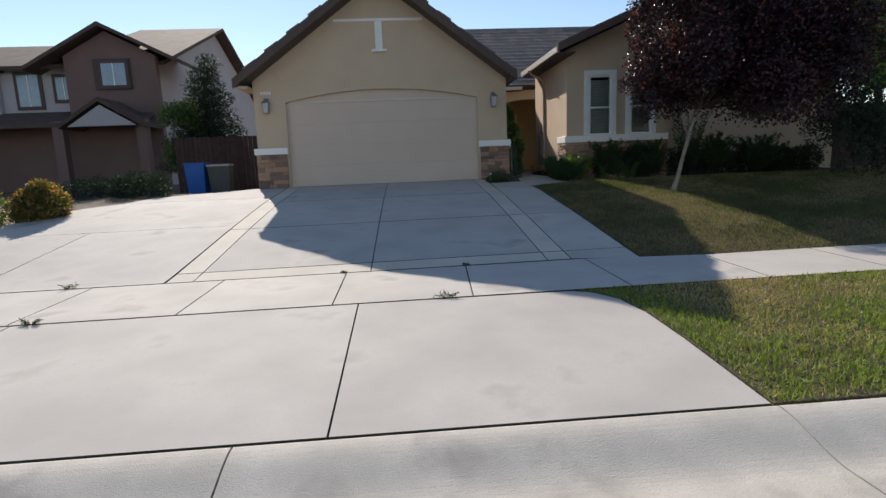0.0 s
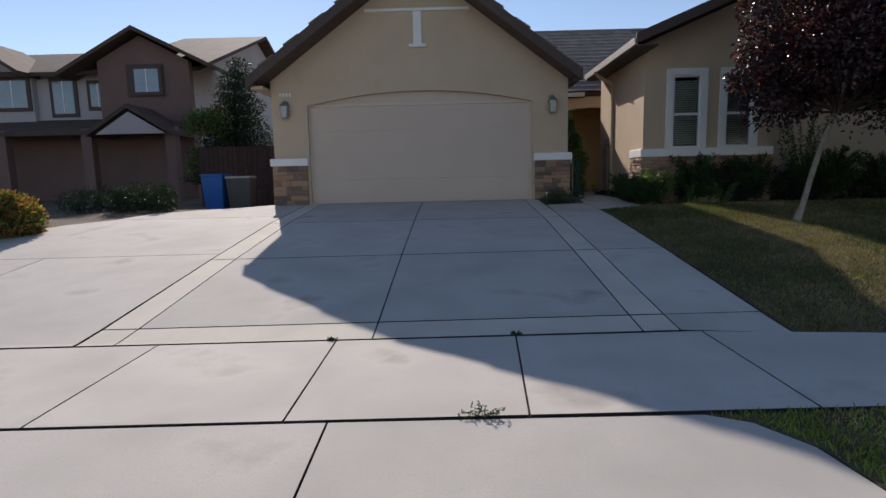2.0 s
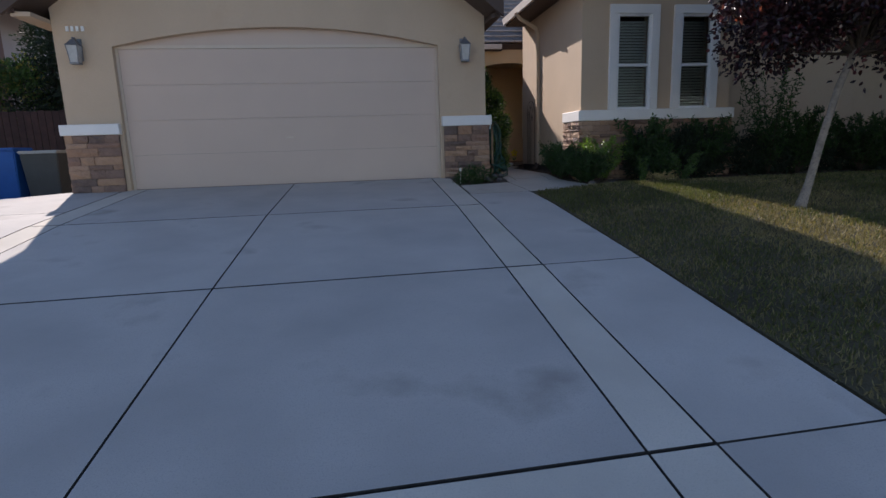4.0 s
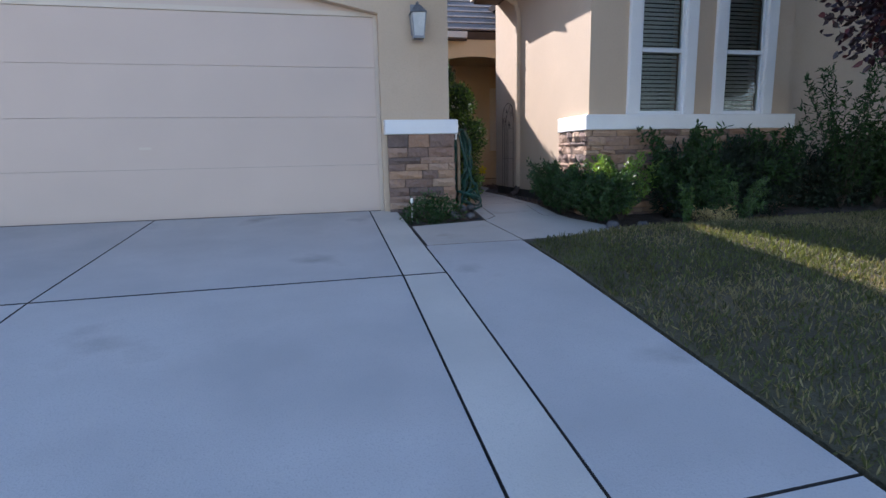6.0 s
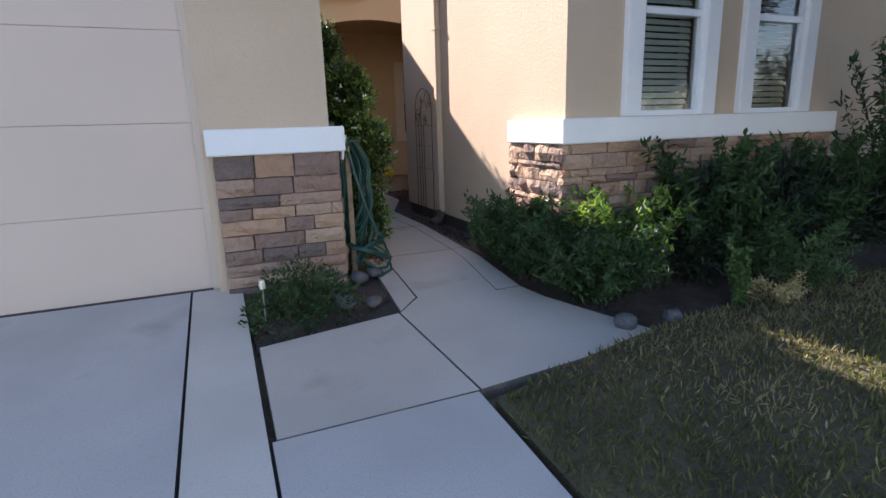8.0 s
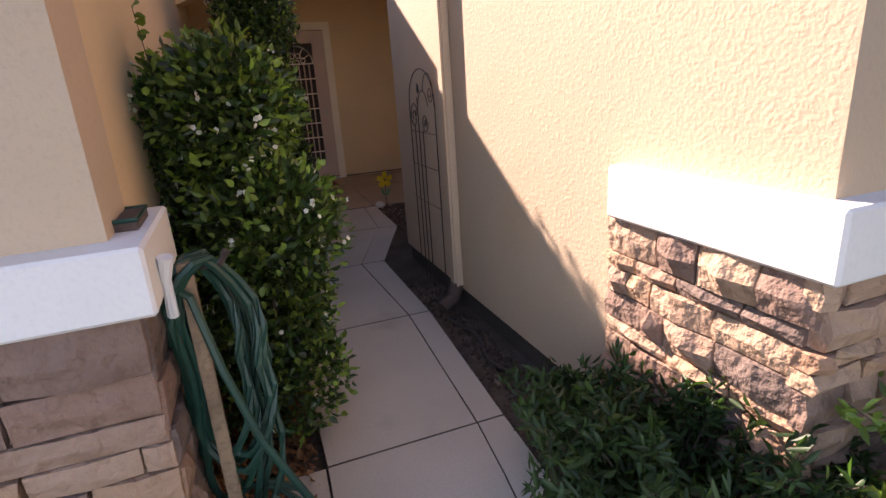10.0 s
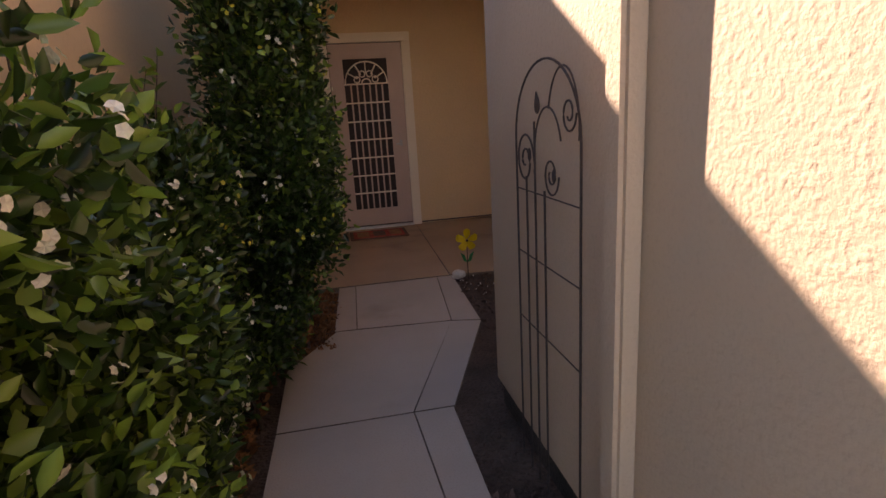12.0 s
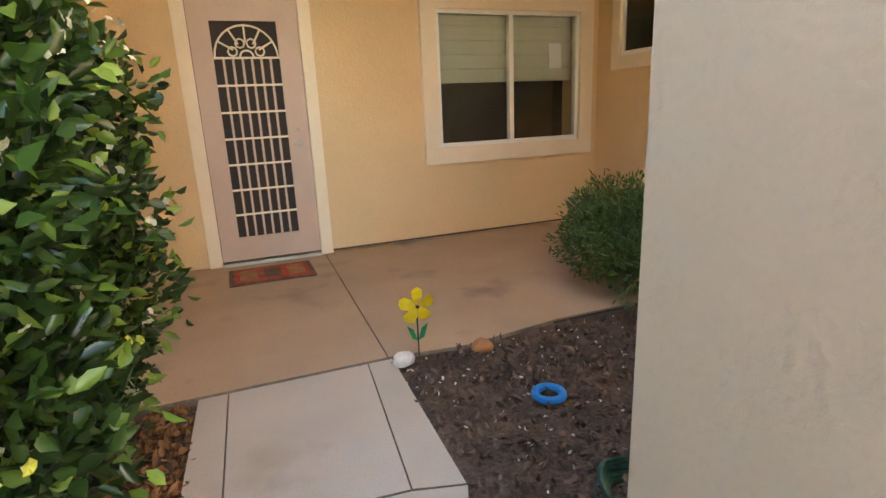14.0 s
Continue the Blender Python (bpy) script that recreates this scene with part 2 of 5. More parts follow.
def outer_gloss(ob, axis):
    """Keeps the gloss on the outer face of a pane alone."""
    ob.data.materials.append(CLEAR)
    for p in ob.data.polygons:
        p.material_index = 0 if p.normal[axis] < -0.5 else 1


# ---- mesh helpers ----
def mesh_ob(name, bm, material, parent=None, label="", smooth=False, **tags):
    me = bpy.data.meshes.new(name)
    bmesh.ops.recalc_face_normals(bm, faces=bm.faces)
    bm.to_mesh(me)
    bm.free()
    me.materials.append(material)
    if smooth:
        for p in me.polygons:
            p.use_smooth = True
    ob = new(name, me)
    if parent:
        ob.parent = parent
    return tagged(ob, label, **tags)


def part(name, bm, material, parent, label="", smooth=False, kind=""):
    return mesh_ob(name, bm, material, parent, label, smooth, kind=kind)


def box_bm(bm, x0, x1, y0, y1, z0, z1, bev=0.0):
    r = bmesh.ops.create_cube(bm, size=1.0)
    vs = r["verts"]
    for v in vs:
        v.co = Vector(((x0 + x1) / 2 + v.co.x * (x1 - x0), (y0 + y1) / 2 + v.co.y * (y1 - y0), (z0 + z1) / 2 + v.co.z * (z1 - z0)))
    if bev:
        es = list({e for v in vs for e in v.link_edges})
        bmesh.ops.bevel(bm, geom=es, offset=bev, segments=2, affect="EDGES")
    return bm


def box(x0, x1, y0, y1, z0, z1, bev=0.0):
    return box_bm(bmesh.new(), x0, x1, y0, y1, z0, z1, bev)


def prism_bm(bm, pts, axis, a, b):
    """Extrudes the outline pts (2D) along axis from a to b. axis 'y': pts are (x, z); 'z': (x, y); 'x': (y, z)."""
    def at(p, d):
        return {"y": (p[0], d, p[1]), "z": (p[0], p[1], d), "x": (d, p[0], p[1])}[axis]
    lo = [bm.verts.new(at(p, a)) for p in pts]
    hi = [bm.verts.new(at(p, b)) for p in pts]
    bm.faces.new(lo)
    bm.faces.new(hi[::-1])
    n = len(pts)
    for i in range(n):
        bm.faces.new((lo[i], hi[i], hi[(i + 1) % n], lo[(i + 1) % n]))
    return bm


def prism(pts, axis, a, b):
    return prism_bm(bmesh.new(), pts, axis, a, b)


def tube(points, r, sides=6, bm=None):
    """A round bar along a line of points."""
    bm = bm or bmesh.new()
    rings = []
    pts = [Vector(p) for p in points]
    for i, p in enumerate(pts):
        d = (pts[min(i + 1, len(pts) - 1)] - pts[max(i - 1, 0)]).normalized()
        u = d.cross(Vector((0, 0, 1)))
        if u.length < 0.05:
            u = d.cross(Vector((1, 0, 0)))
        u.normalize()
        w = d.cross(u)
        rr = r[i] if isinstance(r, (list, tuple)) else r
        rings.append([bm.verts.new(p + (u * math.cos(k * math.tau / sides) + w * math.sin(k * math.tau / sides)) * rr) for k in range(sides)])
    for a, b in zip(rings, rings[1:]):
        for k in range(sides):
            bm.faces.new((a[k], a[(k + 1) % sides], b[(k + 1) % sides], b[k]))
    bm.faces.new(rings[0][::-1])
    bm.faces.new(rings[-1])
    return bm


def empty(name, loc=(0, 0, 0), label="", **tags):
    e = new(name)
    e.location = loc
    return tagged(e, label, **tags)


def structure(name, bm, material, label="", parent=None, smooth=False):
    return mesh_ob(name, bm, material, parent, label, smooth, kind="structure")


def pydata(name, verts, faces, material, parent=None, label="", **tags):
    me = bpy.data.meshes.new(name)
    me.from_pydata(verts, [], faces)
    me.materials.append(material)
    ob = new(name, me)
    if parent:
        ob.parent = parent
    return tagged(ob, label, **tags)


def leaf_mesh(name, pos, length, width, material, parent=None, rng=None, up=0.3, out=None, fold=0.25, **tags):
    """One folded leaf of two faces at each of the positions."""
    rng = rng or np.random.default_rng(1)
    n = len(pos)
    d = rng.normal(size=(n, 3))
    if out is not None:
        d = d * 0.7 + out * 1.0
    d[:, 2] += up
    d /= np.linalg.norm(d, axis=1)[:, None]
    s = np.cross(d, rng.normal(size=(n, 3)))
    s /= np.linalg.norm(s, axis=1)[:, None]
    nrm = np.cross(d, s)
    L = (length * rng.uniform(0.6, 1.25, n))[:, None]
    W = (width * rng.uniform(0.7, 1.2, n))[:, None]
    v = np.empty((n, 6, 3))
    lift = nrm * W * fold
    v[:, 0] = pos
    v[:, 1] = pos + d * L * 0.28 + s * W * 0.42 + lift
    v[:, 2] = pos + d * L * 0.62 + s * W * 0.44 + lift
    v[:, 3] = pos + d * L - nrm * L * 0.08
    v[:, 4] = pos + d * L * 0.62 - s * W * 0.44 + lift
    v[:, 5] = pos + d * L * 0.28 - s * W * 0.42 + lift
    me = bpy.data.meshes.new(name)
    me.vertices.add(6 * n)
    me.vertices.foreach_set("co", v.reshape(-1).astype(np.float32))
    idx = np.arange(n)[:, None] * 6
    quads = np.concatenate([idx + [0, 1, 2, 3], idx + [0, 3, 4, 5]], 1).reshape(-1)
    me.loops.add(8 * n)
    me.loops.foreach_set("vertex_index", quads.astype(np.int32))
    me.polygons.add(2 * n)
    me.polygons.foreach_set("loop_start", (np.arange(2 * n) * 4).astype(np.int32))
    me.update(calc_edges=True)
    me.validate()
    me.materials.append(material)
    ob = new(name, me)
    if parent:
        ob.parent = parent
    return tagged(ob, **tags)


def clump_points(rng, n, centres, thick=0.35):
    """Points in the outer layer of several ellipsoids: centres are rows of x, y, z, rx, ry, rz."""
    c = np.array(centres, float)
    w = c[:, 3] * c[:, 4] + c[:, 4] * c[:, 5] + c[:, 3] * c[:, 5]
    k = rng.choice(len(c), n, p=w / w.sum())
    d = rng.normal(size=(n, 3))
    d /= np.linalg.norm(d, axis=1)[:, None]
    r = 1 - thick * rng.random(n) ** 1.5 + 0.07 * rng.normal(size=n)
    return c[k, :3] + d * c[k, 3:] * r[:, None], d


PROFILE = [(-11.5, -0.985), (-9.12, -0.84), (-7.62, -0.82), (-7.3, -0.785), (-4.95, -0.48), (-2.6, -0.21), (0.0, 0.0)]


def floor_z(y):
    """Height of the drive and the ground beside it."""
    return float(np.interp(y, [p[0] for p in PROFILE], [p[1] for p in PROFILE]))


def drape(bm):
    """Cuts a flat mesh where the slope changes and lays it on the slope."""
    for y, _ in PROFILE:
        bmesh.ops.bisect_plane(bm, geom=bm.verts[:] + bm.edges[:] + bm.faces[:], plane_co=(0, y, 0), plane_no=(0, 1, 0))
    for v in bm.verts:
        v.co.z += floor_z(v.co.y)
    return bm


# ---- ground ----
ys = [-300, -60, -20, -12.35, -12.3, -12.0, -11.5, -9.12, -7.62, -7.3, -4.95, -2.6, 0, 3, 10, 40, 120, 400]
xs = [-400, -120, -40, -20, -12, -8, -6, -4, -2, 0, 2, 3.4, 5, 8, 12, 20, 40, 120, 400]
def sheet_z(x, y):
    if x <= -4 and y == 3:
        return -0.36
    return -1.12 if y < -12.32 else (-1.16 if y < -11.9 else floor_z(y) - 0.06)
gv = [(x, y, sheet_z(x, y)) for y in ys for x in xs]
gf = [(j * len(xs) + i, j * len(xs) + i + 1, (j + 1) * len(xs) + i + 1, (j + 1) * len(xs) + i) for j in range(len(ys) - 1) for i in range(len(xs) - 1)]
pydata("ground", gv, gf, SOIL, label="dry brown soil of the yards", kind="structure")
pydata("road", [(-200, -60, -1.085), (200, -60, -1.085), (200, -12.775, -1.085), (-200, -12.775, -1.085)], [(0, 1, 2, 3)], ASPHALT, label="grey asphalt street", kind="structure")


def slab(name, pts, parent, material, top=0.0, thick=0.09, gap=0.004, label=""):
    """A concrete slab on the slope, from an outline in plan; its rim is bevelled and drawn in by the joint."""
    cx, cy = sum(p[0] for p in pts) / len(pts), sum(p[1] for p in pts) / len(pts)
    fine = material in (WALK, PORCH)
    gap, across, rim = (0.0015, 0.003, 0.002) if fine else (gap, gap, 0.003)
    bm = bmesh.new()
    inner = []
    for x, y in pts:
        d = Vector((cx - x, cy - y))
        inner.append((x + math.copysign(gap, d.x) * min(1, abs(d.x) * 20), y + math.copysign(across, d.y) * min(1, abs(d.y) * 20)))
    bevel = []
    for x, y in inner:
        d = Vector((cx - x, cy - y))
        bevel.append((x + math.copysign(rim, d.x), y + math.copysign(rim, d.y)))
    lo = [bm.verts.new((x, y, top - thick)) for x, y in inner]
    mid = [bm.verts.new((x, y, top - 0.008)) for x, y in inner]
    hi = [bm.verts.new((x, y, top)) for x, y in bevel]
    n = len(pts)
    bm.faces.new(hi)
    bm.faces.new(lo[::-1])
    for i in range(n):
        j = (i + 1) % n
        bm.faces.new((lo[i], lo[j], mid[j], mid[i])).material_index = 1
        bm.faces.new((mid[i], mid[j], hi[j], hi[i])).material_index = 1
    ob = mesh_ob(name, drape(bm), material, parent, label)
    ob.data.materials.append(JOINT_SOFT if fine else JOINT)
    return ob


def rect(x0, x1, y0, y1):
    return [(x0, y0), (x1, y0), (x1, y1), (x0, y1)]


TILT = 0.025  # the joints run a little askew to the house


def askew(pts):
    return [(x, y + TILT * (x - 0.5) * min(1, -y / 5)) if y < 0 else (x, y) for x, y in pts]


def filler(pts, parent, down=0.016):
    """A sheet of dirt just under the tops of the slabs."""
    bm = bmesh.new()
    bm.faces.new([bm.verts.new((x, y, -down)) for x, y in pts])
    part("joint_filler", drape(bm), JOINT, parent, "dirt in the joints")


drive = empty("driveway", label="pale broom-finished concrete driveway with dark joints", kind="structure")
rows = [0.03, -2.56, -4.95, -7.24, -7.62]
top_x, low_x = [-2.58, -2.25, 0.02, 2.30, 2.61], [-2.58, -2.25, -0.06, 2.26, 2.58]


def joint_x(i, y):
    return top_x[i] + (low_x[i] - top_x[i]) * min(1, -y / 7.62)


for j in range(4):
    for i in range(4):
        ya, yb = rows[j + 1] + 0.006, rows[j] - 0.003
        slab("slab", askew([(joint_x(i, ya), ya), (joint_x(i + 1, ya), ya), (joint_x(i + 1, yb), yb), (joint_x(i, yb), yb)]), drive, BAND if i in (0, 3) or j == 3 else CONCRETE)
for ya, yb in ((-4.95, -1.75), (-7.24, -4.95), (-7.61, -7.24)):
    slab("slab", askew([(joint_x(4, ya), ya), (3.50 + 0.02 * ya / 7, ya if ya > -7.6 else -7.74), (3.50 + 0.02 * yb / 7, yb), (joint_x(4, yb), yb)]), drive, CONCRETE)
slab("slab", askew([(-2.585, -1.75), (-2.585, 0.03), (-3.3, 0.03), (-4.0, -0.35), (-4.8, -0.6), (-5.6, -1.05), (-5.9, -1.75)][::-1]), drive, CONCRETE)
slab("slab", askew([(-2.585, -4.65), (-2.585, -1.75), (-5.9, -1.75), (-6.45, -2.2), (-6.9, -3.1), (-7.15, -4.1), (-7.2, -4.65)][::-1]), drive, CONCRETE)
slab("slab", askew([(-7.2, -7.61), (-5.0, -7.61), (-5.0, -4.65), (-7.2, -4.65)]), drive, CONCRETE)
slab("slab", askew([(-5.0, -7.61), (-2.6, -7.61), (-2.585, -4.65), (-5.0, -4.65)]), drive, CONCRETE)
filler(askew([(-7.1, -7.60), (3.44, -7.60), (3.44, -1.78), (2.6, -1.70), (2.6, 0.02), (-3.2, 0.02), (-5.4, -1.1), (-6.9, -3.3), (-7.1, -4.1)]), drive)

walk_side = empty("sidewalk", label="concrete sidewalk squares with dark joints", kind="structure")
jx = [-26.0, -20.0, -14.0, -11.0, -8.0, -6.5, -5.0, -3.4, -1.86, -0.36, 1.16, 2.75, 4.3, 5.8, 7.3, 8.8, 10.3, 13.3, 16.3, 22.0, 30.0]


def walk_y(x):
    """How far the sidewalk stands off its mean line at x."""
    return TILT * (max(-7, min(7, x)) - 0.5)


for a, b in zip(jx, jx[1:]):
    lean_a, lean_b = (0.10 if v == 1.16 else 0.0 for v in (a, b))
    slab("slab", [(a - lean_a, -9.11 + walk_y(a) * 0.8), (b - lean_b, -9.11 + walk_y(b) * 0.8), (b, -7.64 - (0.17 if b > 4 else 0) + walk_y(b)), (a, -7.64 - (0.17 if a > 4 else 0) + walk_y(a))], walk_side, CONCRETE)
filler([(-26, -9.33), (-7, -9.3), (7, -9.0), (30, -9.0), (30, -7.46), (7, -7.46), (-7, -7.83), (-26, -7.83)], walk_side, 0.016)
apron = empty("driveway_apron", label="sunlit concrete driveway apron", kind="structure")


def apron_y(pts):
    return [(x, y + (walk_y(x) * 0.8 if y > -10 else 0.0)) for x, y in pts]


slab("slab", apron_y([(-0.1, -11.5), (2.54, -11.5), (2.55, -10.5), (2.53, -9.9), (2.45, -9.5), (2.27, -9.25), (2.05, -9.15), (-0.1, -9.13)]), apron, CONCRETE)
slab("slab", apron_y(rect(-3.35, -0.1, -11.5, -9.13)), apron, CONCRETE)
slab("slab", apron_y(rect(-6.4, -3.35, -11.5, -9.13)), apron, CONCRETE)
filler([(-6.35, -11.49), (2.4, -11.49), (2.2, -9.2), (-6.35, -9.3)], apron, 0.016)
curb = empty("curb", label="rolled concrete curb with stained gutter pan", kind="structure")
prof = [(-11.51, -1.18), (-11.51, -0.993)] + [(-11.53 - 0.52 * q / 12, -1.036 + 0.049 * math.cos(math.pi * q / 12)) for q in range(13)] + [(-12.40, -1.079), (-12.75, -1.073), (-12.77, -1.18)]
cj = [-30, -22, -15, -10, -6.8, -3.7, -0.62, 2.56, 5.7, 9.0, 12.0, 16, 22, 34]
for a, b in zip(cj, cj[1:]):
    part("curb_section", prism(prof, "x", a + 0.006, b - 0.006), CURB, curb)
part("joint_filler", prism([(-11.52, -1.18), (-11.52, -1.035), (-12.0, -1.115), (-12.74, -1.10), (-12.74, -1.18)], "x", -30, 34), JOINT, curb, "dirt in the curb joints")

path = empty("garden_path", label="grey concrete path with a narrow border strip", kind="structure")
slab("slab", [(2.625, -1.733), (3.50, -1.724), (3.43, -0.80), (2.63, -0.93)], path, WALK)
slab("slab", [(3.505, -1.722), (4.1, -1.67), (4.67, -1.58), (4.47, -1.15), (4.37, -0.92), (4.32, -0.70), (4.14, -0.70), (4.26, 0.30), (3.66, 0.30), (3.61, -0.62), (3.435, -0.80)], path, WALK)
slab("border", [(4.14, -0.70), (4.32, -0.70), (4.38, 0.30), (4.26, 0.30)], path, WALK)
lx = [(0.30, 3.66), (1.42, 3.68), (2.50, 3.70)]
bx = [(0.30, 4.26), (1.42, 4.33), (2.50, 4.29)]
rx = [(0.30, 4.38), (1.42, 4.46), (2.50, 4.47)]
for q in range(2):
    slab("slab", [(lx[q][1], lx[q][0]), (bx[q][1], bx[q][0]), (bx[q + 1][1], bx[q + 1][0]), (lx[q + 1][1], lx[q + 1][0])], path, WALK)
    slab("border", [(bx[q][1], bx[q][0]), (rx[q][1], rx[q][0]), (rx[q + 1][1], rx[q + 1][0]), (bx[q + 1][1], bx[q + 1][0])], path, WALK)
slab("border", [(3.445, -0.79), (3.607, -0.62), (3.657, 0.30), (3.53, 0.30)], path, WALK)
slab("slab", [(3.7, 2.50), (4.29, 2.50), (4.68, 3.50), (3.96, 3.56), (3.7, 3.1)], path, WALK)
slab("border", [(4.29, 2.50), (4.47, 2.50), (4.86, 3.45), (4.68, 3.50)], path, WALK)
slab("slab", [(4.09, 3.56), (4.68, 3.50), (4.77, 4.46), (4.12, 4.46)], path, WALK)
slab("border", [(3.95, 3.56), (4.09, 3.56), (4.12, 4.46), (3.99, 4.46)], path, WALK)
slab("border", [(4.68, 3.50), (4.86, 3.45), (4.90, 4.46), (4.77, 4.46)], path, WALK)
pf = bmesh.new()
prism_bm(pf, [(3.66, 0.02), (4.2, 0.251), (4.36, 1.37), (4.4, 2.52), (4.8, 3.5), (4.82, 4.5), (4.04, 4.5), (4.0, 3.6), (3.72, 3.05)], "z", -0.1, -0.009)
part("joint_filler", pf, JOINT_SOFT, path, "dirt in the joints")
filler([(2.72, -1.68), (3.5, -1.66), (4.0, -1.62), (4.6, -1.5), (4.36, -1.1), (4.2, -0.5), (4.2, 0.0), (3.62, 0.0), (3.52, -0.49), (3.28, -0.75), (2.72, -0.92)], path, 0.016)
porch = empty("porch_floor", label="concrete porch floor with warm shaded light in its tan colour", kind="structure")
slab("slab", [(3.3, 4.47), (4.88, 4.47), (4.95, 6.8), (3.3, 6.8)], porch, PORCH, top=0.004)
slab("slab", [(4.88, 4.47), (5.3, 4.42), (5.9, 4.5), (6.6, 4.5), (7.9, 4.45), (7.9, 6.8), (4.95, 6.8)], porch, PORCH, top=0.004)
part("joint_filler", box(3.32, 7.88, 4.5, 6.78, -0.1, -0.006), JOINT, porch, "dirt in the joints")

# planting beds
def bed(name, pts, dz, material, label):
    """A bed of soil whose top follows the slope."""
    bm = bmesh.new()
    hi = [bm.verts.new((x, y, dz)) for x, y in pts]
    lo = [bm.verts.new((x, y, -0.3)) for x, y in pts]
    bm.faces.new(hi)
    for i in range(len(pts)):
        bm.faces.new((hi[i], hi[(i + 1) % len(pts)], lo[(i + 1) % len(pts)], lo[i]))
    drape(bm)
    bmesh.ops.triangulate(bm, faces=bm.faces)
    structure(name, bm, material, label)


bed("wing_bed", [(4.40, 0.0), (4.31, -0.62), (4.45, -1.13), (4.68, -1.57), (6.0, -1.44), (9.0, -1.25), (12, -1.25), (12, -0.1), (5.0, -0.1), (4.9, 0.0)], -0.035, MULCH, "dark bark-mulched bed before the wing")
bed("courtyard_bed", [(4.34, 0.0), (4.9, 0.0), (4.8, 2.2), (7.95, 2.2), (7.95, 4.6), (4.8, 4.6), (4.82, 3.5), (4.42, 2.5)], -0.018, MULCH, "dark bark-mulched planting bed")
bed("side_bed", [(3.2, 0.0), (3.66, 0.0), (3.72, 3.0), (4.0, 3.55), (4.02, 4.5), (3.2, 4.5)], -0.03, MULCH, "bark-mulched bed under the climbing bushes")
bed("corner_bed", [(2.6, -0.02), (2.62, -0.92), (3.28, -0.76), (3.48, -0.48), (3.66, 0.0), (3.2, 0.0)], -0.035, MULCH, "small bed at the garage corner")


def chips(name, n, area, z, material, size, seed, label):
    rng = np.random.default_rng(seed)
    pts = []
    while len(pts) < n:
        x, y = rng.uniform(area[0], area[1]), rng.uniform(area[2], area[3])
        pts.append((x, y, z + rng.uniform(0, 0.012)))
    return leaf_mesh(name, np.array(pts), size, size * 0.55, material, rng=rng, up=0.1, fold=0.3, label=label, category="mulch", kind="stuff")


chips("bark_mulch", 5200, (3.25, 3.62, 0.1, 4.45), -0.03, CHIPS, 0.05, 3, "orange-brown bark chips under the bushes")
chips("bark_mulch", 900, (3.7, 3.97, 3.3, 4.45), -0.03, CHIPS, 0.05, 4, "orange-brown bark chips beside the path")
chips("bark_mulch", 4500, (4.88, 7.8, 2.38, 4.42), -0.018, DARKCHIPS, 0.045, 5, "dark brown bark chips of the courtyard bed")
chips("bark_mulch", 600, (4.88, 7.4, 2.4, 4.4), -0.010, PALECHIPS, 0.022, 6, "pale gravel scattered on the mulch")
chips("bark_mulch", 2500, (4.47, 4.64, 0.0, 1.9), -0.035, DARKCHIPS, 0.04, 7, "dark brown bark chips along the wall")


def in_poly(x, y, poly):
    c, j = False, len(poly) - 1
    for i in range(len(poly)):
        if (poly[i][1] > y) != (poly[j][1] > y) and x < (poly[j][0] - poly[i][0]) * (y - poly[i][1]) / (poly[j][1] - poly[i][1]) + poly[i][0]:
            c = not c
        j = i
    return c


LAWN = [(3.52, -7.66), (3.53, -1.80), (4.7, -1.56), (6.0, -1.42), (14, -1.27), (14, -7.64)]
STRIP = [(2.57, -11.47), (2.58, -10.5), (2.56, -9.9), (2.48, -9.46), (2.30, -9.22), (2.06, -9.11), (3.5, -9.06), (7, -9.0), (16, -9.0), (16, -11.47)]
LEFT = [(-7.3, -4.3), (-7.3, -7.55), (-16, -7.55), (-16, -3.3), (-7.6, -3.6)]


def mound(x, y):
    """How far the front lawn swells over the slope."""
    if x < 3.5 or y < -7.7 or y > -1.4:
        return 0.0
    return 0.12 * min(1, (x - 3.5) / 1.2) * min(1, (y + 7.7) / 1.0) * min(1, (-1.4 - y) / 0.7)


def lawn(name, poly, label):
    bm = bmesh.new()
    vs = [bm.verts.new((x, y, -0.012)) for x, y in poly]
    lo = [bm.verts.new((x, y, -0.15)) for x, y in poly]
    bm.faces.new(vs)
    for i in range(len(vs)):
        bm.faces.new((vs[i], vs[(i + 1) % len(vs)], lo[(i + 1) % len(vs)], lo[i]))
    drape(bm)
    if name == "lawn_front":
        for co, no in [((x, 0, 0), (1, 0, 0)) for x in (3.8, 4.1, 4.4, 4.7, 6, 8, 10)] + [((0, y, 0), (0, 1, 0)) for y in (-7.2, -6.7, -6, -3.5, -2.1, -1.75)]:
            bmesh.ops.bisect_plane(bm, geom=bm.verts[:] + bm.edges[:] + bm.faces[:], plane_co=co, plane_no=no)
        for v in bm.verts:
            v.co.z += mound(v.co.x, v.co.y)
    bmesh.ops.triangulate(bm, faces=bm.faces)
    return structure(name, bm, LAWNSOIL, label)


lawn("lawn_front", LAWN, "sloping front lawn, part dry")
lawn("lawn_strip", STRIP, "grass strip between sidewalk and curb")
lawn("lawn_side", LEFT, "small lawn beside the driveway")


